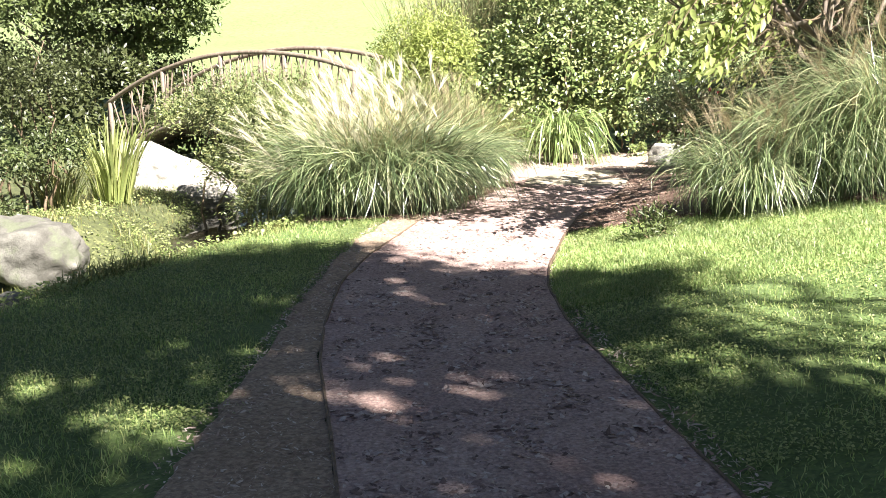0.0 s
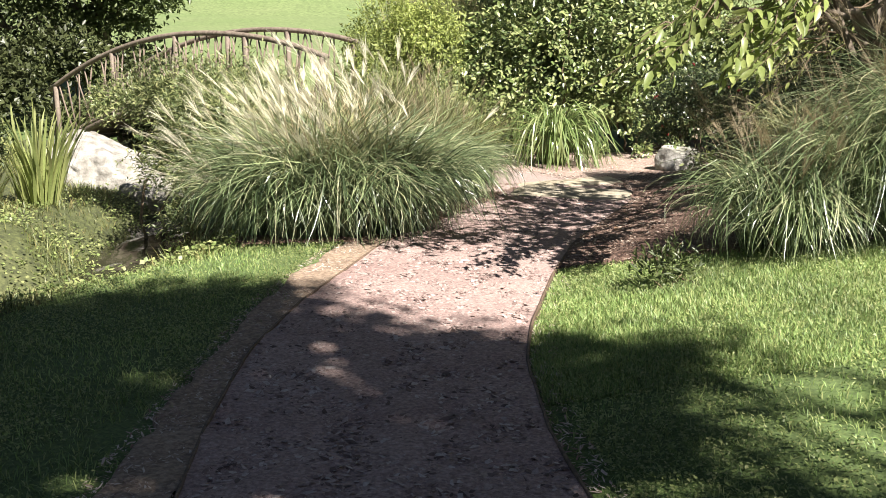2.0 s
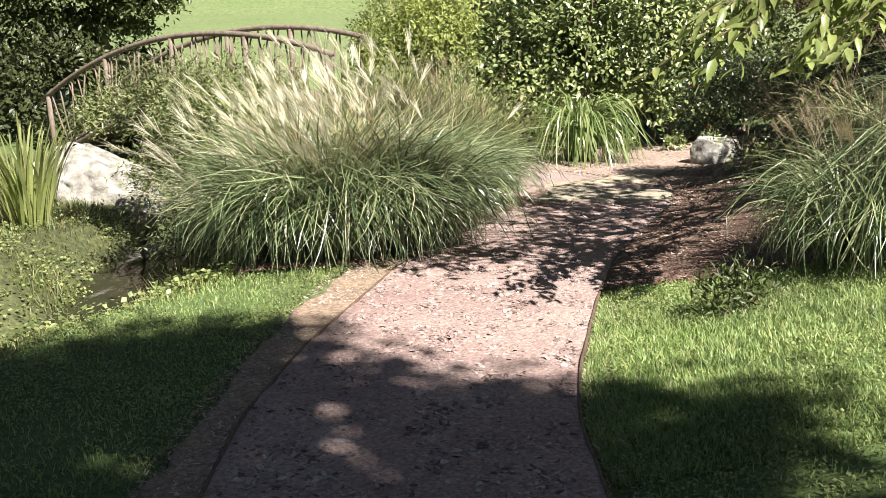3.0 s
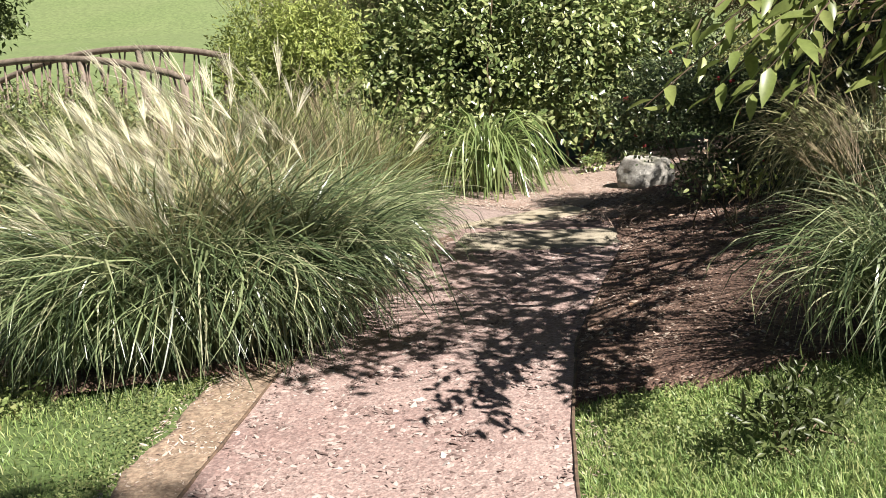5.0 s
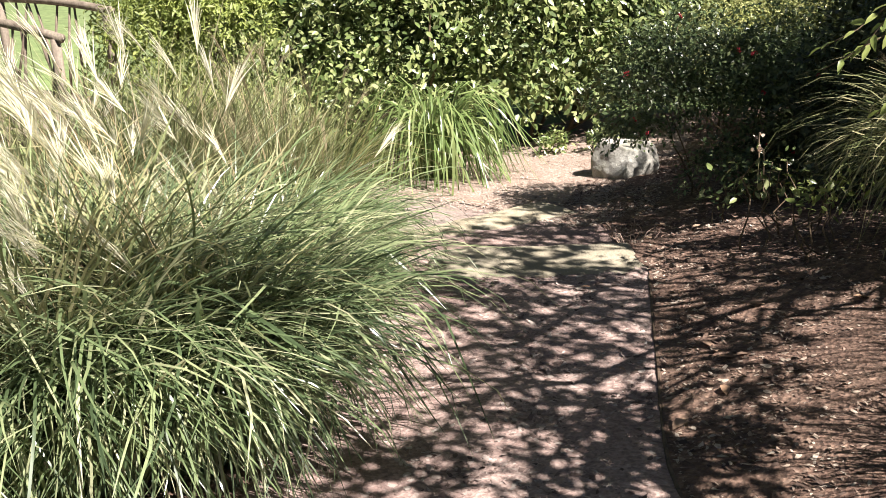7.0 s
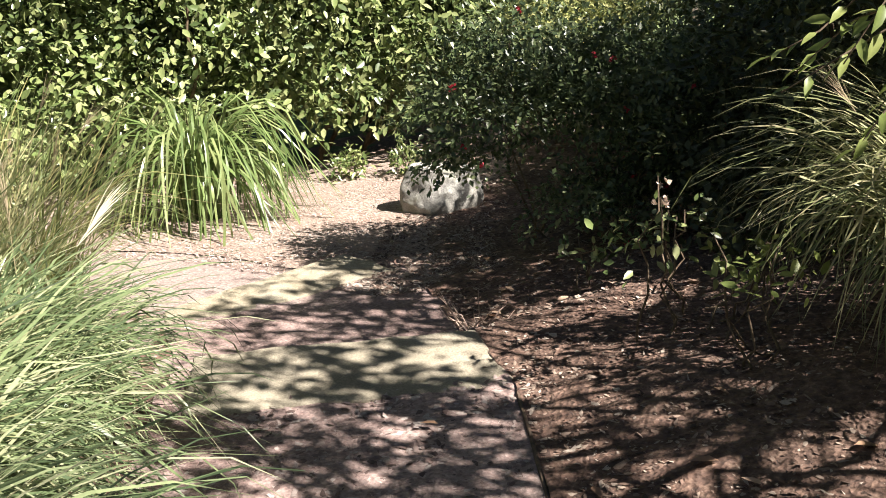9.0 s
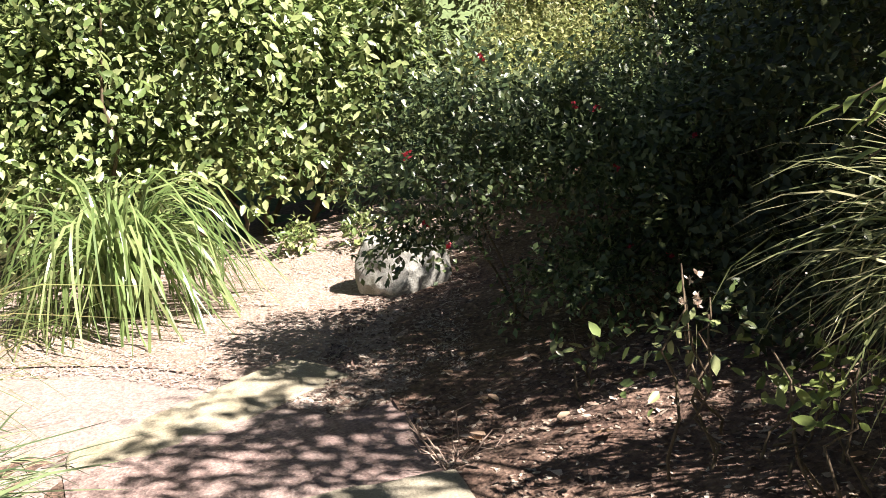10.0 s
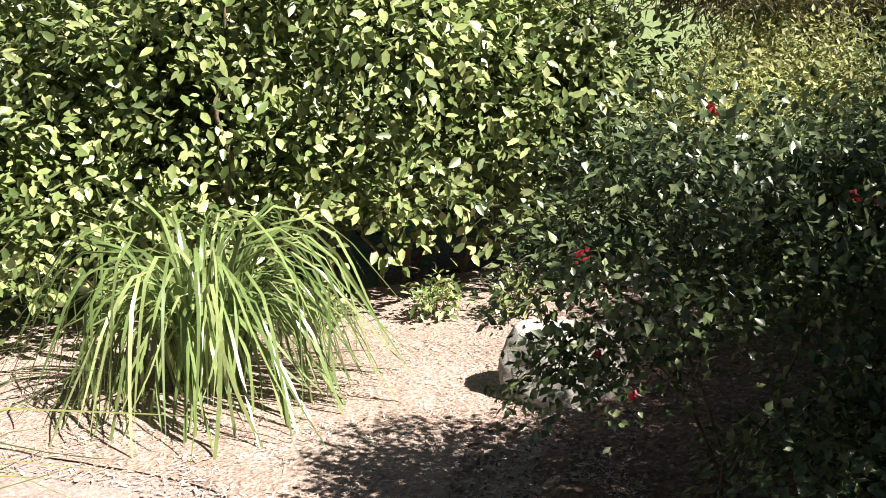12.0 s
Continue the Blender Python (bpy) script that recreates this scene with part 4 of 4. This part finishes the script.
shrub("stream_shrub", -5.3, 13.3, [(-5.5, 13.3, 0.4, 0.5, 0.5, 0.8), (-4.95, 13.2, 0.45, 0.45, 0.45, 0.55), (-5.9, 13.0, 0.2, 0.6, 0.6, 1.3), (-5.6, 12.4, -0.4, 0.5, 0.4, 0.4)], 12000, 0.05, M_DARK, "dark small-leaved shrub shading the stream bank", "shrub", 67, 10)


def tree(name, x, y, height, trunk_r, lobes, count, size, mat, label, seed, wide=0.5, depth=0.35, gap=0.0, droop=0.2, split=0.35, curl=0.15, lean=(0, 0), outward=0.6, gaps=(), thin=0.0):
    rng = np.random.default_rng(seed)
    z = gz(x, y)
    top = thing(name, x, y, z, label, "tree")
    back = np.array([x, y, z])
    crotch = Vector((x + lean[0], y + lean[1], z + height * split))
    bm = bmesh.new()
    pth = [p - Vector(back) for p in wander(rng, (x, y, z - 0.15), crotch, 6, 0.03)]
    tube_into(bm, pth, [trunk_r * (1.35 if k == 0 else 1.05 - 0.05 * k) for k in range(7)], 10)
    part("trunk", bm, M_BARK, top)
    for lb in lobes:
        bm = bmesh.new()
        tip = Vector(lb[:3])
        pth = [p - Vector(back) for p in wander(rng, crotch - Vector((0, 0, rng.uniform(0, 0.25) * height * split)), tip, 7, 0.07)]
        tube_into(bm, pth, [trunk_r * 0.42 * (1 - 0.85 * k / 7) + 0.005 for k in range(8)], 6)
        for _ in range(4):
            d = Vector(unit(rng, 1)[0])
            end = tip + Vector((d.x * lb[3], d.y * lb[4], abs(d.z) * lb[5])) * 0.85
            q = [p - Vector(back) for p in wander(rng, Vector(pth[4]) + Vector(back), end, 5, 0.08)]
            tube_into(bm, q, [trunk_r * 0.16 * (1 - 0.8 * k / 5) + 0.004 for k in range(6)], 5)
        part("limb", bm, M_BARK, top)
    v, f = crown(rng, lobes, count, size, wide, depth, outward, droop, gap, None, curl, 5, gaps, thin)
    mass(put("crown", mesh_of("crown", v - back, f, mat), top))
    return top


# broad-leaved tree that hangs over the path
GAP_RNG = np.random.default_rng(170)
LEAF_GAPS = [(GAP_RNG.uniform(1.4, 5.4), GAP_RNG.uniform(6.9, 11.4), 2.6, GAP_RNG.uniform(0.022, 0.06)) for _ in range(1000)] + [(GAP_RNG.uniform(2.8, 3.9), GAP_RNG.uniform(9.4, 10.25), 2.6, GAP_RNG.uniform(0.025, 0.055)) for _ in range(60)] + [(3.75, 9.4, 2.6, 0.13), (3.9, 9.62, 2.6, 0.22), (4.27, 9.31, 2.6, 0.2), (3.92, 8.38, 2.6, 0.28), (4.5, 9.9, 2.6, 0.15), (3.48, 7.62, 2.6, 0.34), (3.0, 7.29, 2.6, 0.3), (4.7, 9.2, 2.6, 0.42), (4.95, 8.9, 2.6, 0.25)]
# two lobes over the path are added, unseen, to shade the silver grass core
broadleaf = tree("broadleaf_tree", 3.4, 9.7, 4.2, 0.05, [(4.5, 10.5, 1.75, 0.5, 0.45, 0.45), (3.0, 8.5, 2.6, 0.8, 0.7, 0.5), (2.9, 9.1, 2.6, 0.45, 0.45, 0.35), (3.95, 8.3, 2.75, 0.4, 0.4, 0.25), (3.45, 9.5, 2.8, 0.55, 0.55, 0.4), (3.7, 10.3, 2.6, 0.8, 0.7, 0.55), (3.9, 10.8, 2.6, 0.8, 0.6, 0.6), (5.0, 10.9, 2.8, 1.0, 0.9, 0.8), (5.7, 11.7, 2.7, 0.8, 0.8, 0.8), (2.9, 9.7, 2.5, 0.6, 0.6, 0.4), (6.6, 11.6, 3.2, 1.0, 1.0, 0.8), (2.35, 8.0, 2.2, 0.5, 0.4, 0.25), (1.8, 7.95, 2.15, 0.4, 0.35, 0.22), (1.42, 7.72, 2.12, 0.3, 0.25, 0.16), (1.15, 8.55, 2.2, 0.35, 0.35, 0.15), (0.8, 8.75, 2.25, 0.25, 0.25, 0.12), (3.9, 8.9, 2.75, 0.65, 0.6, 0.3), (4.6, 8.4, 2.8, 0.5, 0.5, 0.3)], 18500, 0.1, M_BIG_LEAF, "small tree with broad light-green leaves hanging over the path", 71, 0.45, 0.4, 0.0, 0.5, 0.3, gaps=LEAF_GAPS)


def hanging_branch(owner, a, b, leaves, size, seed, mat=M_BIG_LEAF):
    """A drooping twig with broad leaves set along it in pairs."""
    rng = np.random.default_rng(seed)
    back = Vector(owner.location)
    pth = wander(rng, a, b, 8, 0.04)
    for k, p in enumerate(pth):
        p.z += 0.12 * math.sin(math.pi * k / 8)
    bm = bmesh.new()
    tube_into(bm, [p - back for p in pth], [0.011 - 0.0011 * k for k in range(9)], 5)
    twig = part("branch", bm, M_TWIG, owner)
    pts, axes = [], []
    run = (Vector(b) - Vector(a)).normalized()
    for i in range(leaves):
        u = 0.25 + 0.75 * (i + 0.5) / leaves
        k = min(int(u * 8), 7)
        p = pth[k].lerp(pth[k + 1], u * 8 - k)
        side = run.cross(Vector((0, 0, 1))) * (1 if i % 2 else -1)
        pts.append(p - back)
        axes.append(run * rng.uniform(0.3, 0.9) + side * rng.uniform(0.3, 1.0) + Vector((0, 0, rng.uniform(-0.45, 0.35))))
    v, f = leaf_cards(rng, np.array(pts), np.array(axes), np.array([[0, 0, 1]] * leaves) + rng.normal(size=(leaves, 3)) * 0.35, size * rng.uniform(0.75, 1.25, leaves), 0.38, 0.2, 0.3)
    mass(put("leaves", mesh_of("leaves", v, f, mat), twig, "broad pointed light-green leaves"))


TIPS = np.random.default_rng(77)
for i in range(24):
    u = TIPS.random()
    b = (1.12 + 0.95 * u + TIPS.normal() * 0.08, 7.45 + 0.6 * TIPS.random(), 0.74 + 0.22 * u + 0.3 * TIPS.random())
    hanging_branch(broadleaf, (2.5 + 0.03 * i, 8.4, 1.75 + 0.25 * TIPS.random()), b, 36, 0.1, 700 + i)
for i, b in enumerate(((2.62, 10.95, 0.6), (2.82, 11.05, 0.52), (2.95, 10.8, 0.45), (2.8, 10.75, 0.3), (2.5, 10.75, 0.5), (2.6, 10.6, 0.62), (2.75, 10.5, 0.55))):
    hanging_branch(broadleaf, (3.9, 10.5, 1.1 + 0.05 * i), b, 22, 0.085, 720 + i)
# tree added to keep sun and sky light off the back shrubs
tree("added_shade_tree", 7.2, 13.4, 5.0, 0.12, [(6.3, 11.9, 3.0, 0.8, 0.8, 0.5), (6.5, 11.2, 3.2, 0.9, 0.8, 0.5), (7.1, 12.5, 2.6, 0.9, 0.9, 0.7), (7.7, 14.0, 2.8, 1.0, 1.0, 0.8), (8.1, 12.0, 3.2, 1.0, 1.0, 0.8), (8.3, 12.4, 4.0, 1.1, 1.1, 0.9), (6.7, 13.2, 1.7, 0.7, 0.7, 0.6)], 12000, 0.1, M_DARK, "dark-leaved tree added to shade the back of the bed", 79, 0.4, 0.4)
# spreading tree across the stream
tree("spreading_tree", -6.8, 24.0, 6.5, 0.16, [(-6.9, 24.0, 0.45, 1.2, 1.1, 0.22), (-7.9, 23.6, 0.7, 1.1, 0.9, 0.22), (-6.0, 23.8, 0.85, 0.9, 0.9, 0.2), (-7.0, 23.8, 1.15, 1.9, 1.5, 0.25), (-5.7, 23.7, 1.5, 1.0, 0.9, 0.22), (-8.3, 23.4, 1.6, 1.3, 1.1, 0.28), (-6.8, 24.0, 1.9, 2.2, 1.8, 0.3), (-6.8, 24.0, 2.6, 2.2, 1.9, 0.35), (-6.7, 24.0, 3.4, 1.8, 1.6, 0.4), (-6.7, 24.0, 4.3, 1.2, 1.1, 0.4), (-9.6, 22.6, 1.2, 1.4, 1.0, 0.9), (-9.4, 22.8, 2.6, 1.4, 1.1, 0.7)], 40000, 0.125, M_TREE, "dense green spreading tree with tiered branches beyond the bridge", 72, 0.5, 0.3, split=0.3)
# dark foliage added in place of the shade below tree and bridge
shrub("shade_fill_thicket", -8.0, 23.6, [(-7.3, 22.3, -0.2, 1.3, 0.7, 0.7), (-8.6, 22.0, -0.6, 1.2, 0.7, 0.8), (-6.3, 22.8, -0.5, 0.9, 0.6, 0.6), (-7.6, 21.2, -0.9, 1.0, 0.6, 0.7), (-9.2, 20.6, -0.7, 1.2, 0.7, 0.9), (-6.4, 20.6, -1.2, 0.8, 0.5, 0.4), (-8.6, 23.8, -0.4, 1.6, 0.6, 1.0), (-6.9, 24.6, -0.5, 1.4, 0.5, 0.9), (-10.4, 23.2, -0.2, 1.4, 0.8, 1.4), (-4.7, 19.2, -1.0, 1.2, 0.6, 0.6)], 24000, 0.13, M_DARK, "dark leafy fill standing in for shade beneath the spreading tree and bridge", "shrub", 73, 10)
# tall trees behind the start of the walk: their shade falls over the near path
CROWN_GAPS = [(4.56, -1.24, 8.5, 0.2), (4.46, -0.69, 8.5, 0.16), (4.98, -1.02, 8.5, 0.2), (5.06, 0.14, 8.5, 0.16), (4.62, -1.75, 8.5, 0.17), (3.59, -1.33, 8.5, 0.32), (3.32, -1.75, 8.5, 0.34), (5.3, -2.06, 8.5, 0.2), (3.85, 0.55, 8.5, 0.17), (4.3, -1.05, 8.5, 0.14), (2.9, -0.9, 8.5, 0.3), (4.95, -1.6, 8.5, 0.13), (3.9, -0.4, 8.5, 0.14), (6.29, -0.45, 8.5, 0.28), (6.7, 0.2, 8.5, 0.35), (6.9, -0.5, 8.5, 0.25), (6.6, 0.35, 8.5, 0.45)]
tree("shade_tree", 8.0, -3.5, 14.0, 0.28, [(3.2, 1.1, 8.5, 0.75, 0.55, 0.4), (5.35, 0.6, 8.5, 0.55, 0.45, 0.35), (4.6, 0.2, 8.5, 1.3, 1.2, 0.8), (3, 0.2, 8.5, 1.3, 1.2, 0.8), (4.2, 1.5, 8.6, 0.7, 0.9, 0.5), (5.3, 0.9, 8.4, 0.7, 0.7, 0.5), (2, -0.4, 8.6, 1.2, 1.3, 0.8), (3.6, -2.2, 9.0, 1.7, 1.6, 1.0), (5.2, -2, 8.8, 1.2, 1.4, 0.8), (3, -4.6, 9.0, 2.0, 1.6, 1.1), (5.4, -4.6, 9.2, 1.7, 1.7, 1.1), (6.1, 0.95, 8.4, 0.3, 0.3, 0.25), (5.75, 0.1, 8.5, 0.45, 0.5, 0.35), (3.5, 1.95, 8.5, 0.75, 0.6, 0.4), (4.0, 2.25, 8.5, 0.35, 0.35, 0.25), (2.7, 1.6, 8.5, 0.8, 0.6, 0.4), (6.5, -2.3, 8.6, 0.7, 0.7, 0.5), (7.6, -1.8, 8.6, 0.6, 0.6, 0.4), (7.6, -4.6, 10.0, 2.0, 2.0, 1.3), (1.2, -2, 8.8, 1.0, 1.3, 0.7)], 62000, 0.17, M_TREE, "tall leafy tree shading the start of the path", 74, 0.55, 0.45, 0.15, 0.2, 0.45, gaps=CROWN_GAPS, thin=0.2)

# ---- rocks ----
boulder("boulder", 3.12, 14.58, -0.7, 0.3, 0.27, 0.25, M_PALE_ROCK, 86, "pale flat-topped boulder half under the rose bush", 0.6, 20, 0.16, 6)
boulder("boulder", -4.15, 10.25, -1.0, 0.6, 0.48, 0.44, M_ROCK, 82, "grey weathered boulder at the stream bank", 0.75, 10, 0.3, 9)
boulder("boulder", -3.05, 7.0, -0.66, 0.3, 0.28, 0.2, M_ROCK, 83, "grey rounded boulder at the lawn edge", 0.75, 40)
boulder("boulder", -4.1, 15.55, -1.12, 0.85, 0.55, 0.5, M_WHITE_ROCK, 84, "large sunlit white boulder sloping to the stream", 0.6, -8, 0.5, 9, tilt=20)
boulder("boulder", -3.5, 15.0, -1.25, 0.5, 0.4, 0.28, M_WHITE_ROCK, 85, "sunlit white boulder beside the stream", 0.6, -15, 0.5, 9)

# ---- bridge ----
A, B = Vector((-5.75, 17.95, 0)), Vector((0.25, 14.37, 0))
ALONG = (B - A).normalized()
BACK = Vector((-ALONG.y, ALONG.x, 0)) * 1.3
SPAN = (B - A).length
ENDS = (0.755, 0.69)


def arch(s):
    return 0.70 - 0.96 * abs(2 * s - 1.0) ** 2.1


bridge = thing("footbridge", -2.75, 16.2, -1.0, "arched rustic wooden footbridge with slanting stick railings", "bridge")
inv = Matrix.Translation((2.75, -16.2, 1.0))


def bridge_part(name, path, radii, mat, sides=8):
    bm = bmesh.new()
    tube_into(bm, [inv @ Vector(p) for p in path], radii, sides)
    return part(name, bm, mat, bridge)


rngb = np.random.default_rng(91)
for side in (0, 1):
    o = BACK * side
    END = ENDS[side]
    pts = [A + ALONG * SPAN * END * k / 28 + o + Vector((0, 0, arch(END * k / 28))) for k in range(29)]
    bridge_part("handrail", pts, [0.036] * 29, M_BRIDGE)
    pts = [p - Vector((0, 0, 0.92)) for p in pts]
    bridge_part("beam", pts, [0.06] * 29, M_BRIDGE)
    for k in range(5):
        s = 0.02 + (END - 0.03) / 4 * k
        p = A + ALONG * SPAN * s + o
        bridge_part("post", [p + Vector((0, 0, arch(s) - 1.0)), p + Vector((0, 0, arch(s) - 0.02))], [0.04, 0.04], M_BRIDGE, 7)
    for k in range(36):
        s = 0.01 + (END - 0.02) * k / 35 + rngb.normal() * 0.006
        s2 = min(max(s + rngb.choice([-1, 1]) * rngb.uniform(0.0, 0.045), 0.005), END)
        p = A + ALONG * SPAN * s + o + Vector((0, 0, arch(s) - 0.01))
        q = A + ALONG * SPAN * s2 + o + Vector((0, 0, arch(s2) - 0.92))
        m = p.lerp(q, 0.5) + Vector(rngb.normal(size=3) * 0.015)
        bridge_part("baluster", [p, m, q], [0.011, 0.013, 0.014], M_STICK, 5)
for k in range(23):
    s = (k + 0.5) / 30
    c = A + ALONG * SPAN * s + Vector((0, 0, arch(s) - 0.86))
    bm = bmesh.new()
    bmesh.ops.create_cube(bm, size=1)
    slope = math.atan2((arch(s + 0.01) - arch(s - 0.01)), 0.02 * SPAN)
    mt = inv @ Matrix.Translation(c + BACK * 0.5) @ Matrix.Rotation(math.atan2(ALONG.y, ALONG.x), 4, "Z") @ Matrix.Rotation(-slope, 4, "Y") @ Matrix.Diagonal((SPAN / 30 - 0.012, 1.42, 0.04, 1))
    bmesh.ops.transform(bm, verts=bm.verts, matrix=mt)
    bmesh.ops.bevel(bm, geom=bm.edges, offset=0.006, segments=1, affect="EDGES")
    part("plank", bm, M_BRIDGE, bridge, smooth=False)


# ---- small plants ----
shrub("lawn_weed", 1.55, 7.75, [(1.5, 7.75, -0.22, 0.14, 0.12, 0.13), (1.66, 7.8, -0.2, 0.13, 0.12, 0.13)], 420, 0.055, M_TREE, "low leafy weed at the lawn edge", "weed", 101, 6, 0.3, 0.3, 0.9, -0.3, stem_r=0.004, floor_z=0.0)
for i, (x, y) in enumerate(((2.95, 16.0), (3.35, 15.75), (2.3, 16.0))):
    z = gz(x, y)
    shrub("groundcover_plant", x, y, [(x, y, z + 0.1, 0.14, 0.12, 0.12)], 260, 0.06, M_HEDGE, "low green seedling at the foot of the hedge", "plant", 110 + i, 4, 0.45, 0.3, 0.8, -0.1, stem_r=0.004, floor_z=0.0)
for i, (x, y, h) in enumerate(((2.6, 11.45, 0.6), (3.05, 11.9, 0.3), (2.62, 10.85, 0.5), (2.9, 12.3, 0.25), (2.78, 11.15, 0.4))):
    z = gz(x, y)
    pl = shrub("broadleaf_seedling", x, y, [(x, y, z + h * 0.6, 0.22, 0.2, h * 0.5)], 70 if i == 0 else 50, 0.05, M_BIG_LEAF if i in (2, 4) else M_HEDGE, "sparse broad-leaved seedling in the shaded bed", "plant", 120 + i, 4, 0.5, 0.4, 0.7, 0.1, stem_r=0.004, floor_z=0.02, spray=6)
    if i == 0:
        rngf = np.random.default_rng(131)
        for k in range(6):
            c = np.array([rngf.uniform(-0.16, 0.02), rngf.uniform(-0.2, -0.05), h * rngf.uniform(0.75, 1.05)])
            v, f = leaf_cards(rngf, np.repeat(c[None], 7, 0), unit(rngf, 7) + np.array([0, -0.4, 0.4]), unit(rngf, 7), rngf.uniform(0.012, 0.022, 7), 0.8)
            put("flower", mesh_of("flower", v, f, M_WHITE_FLOWER), pl, "small pale blossom")
# dry twiggy weed beside the slab
rngt = np.random.default_rng(141)
twig_top = thing("dry_weed", 2.18, 12.1, gz(2.18, 12.1), "dry bleached twiggy weed beside the stone step", "weed")
for k in range(14):
    bm = bmesh.new()
    a0 = rngt.random() * 6.283
    tip = Vector((math.cos(a0) * 0.16, math.sin(a0) * 0.16, rngt.uniform(0.08, 0.2)))
    tube_into(bm, wander(rngt, (0, 0, -0.02), tip, 5, 0.12), [0.004 - 0.0005 * j for j in range(6)], 4)
    part("twig", bm, M_STRAW_CHIP, twig_top)
# pine behind the rose bush
tree("pine_tree", 8.8, 19.6, 6.0, 0.1, [(4.55, 16.4, 0.88, 0.6, 0.35, 0.16), (5.1, 16.4, 0.8, 0.6, 0.35, 0.16), (5.7, 16.5, 0.75, 0.6, 0.4, 0.2), (5.0, 16.9, 1.35, 0.8, 0.5, 0.25), (6.4, 17.4, 1.4, 0.9, 0.6, 0.4), (8.0, 18.8, 3.2, 0.8, 0.8, 0.6)], 22000, 0.1, M_PINE, "pine with low spreading twiggy boughs beyond the roses", 151, 0.1, 0.5, 0.2, 0.3, 0.35)


def fallen_leaf(x, y, size, mat, seed, label):
    rngl = np.random.default_rng(seed)
    z = gz(x, y) + 0.035
    v, f = leaf_cards(rngl, np.zeros((1, 3)), np.array([[math.cos(seed), math.sin(seed), 0.1]]), np.array([[0.1, 0.1, 1.0]]), np.array([size]), 0.5, 0.2, 0.2)
    m = mesh_of("fallen_leaf", v, f, mat)
    ob = put("fallen_leaf", m)
    ob.location = (x, y, z)
    tagged(ob, label, "leaf", "fallen leaves")


M_DRY_LEAF = leaf_mat("dry_leaf", [(0.30, 0.20, 0.10), (0.42, 0.30, 0.17), (0.5, 0.42, 0.28)], 0.6, 0.2)
rngl = np.random.default_rng(161)
for i in range(70):
    y = rngl.uniform(8.9, 13.5)
    x = float(bed_left_line(np.array(y))) + rngl.random() ** 1.4 * 1.8 - (0.35 if i % 4 == 0 else -0.05)
    if y < bed_front(x) + 0.15 or (11.2 < y < 12.6 and x < 2.25):
        continue
    fallen_leaf(x, y, rngl.uniform(0.04, 0.09), M_DRY_LEAF, 200 + i, "curled dry fallen leaf on the mulch")
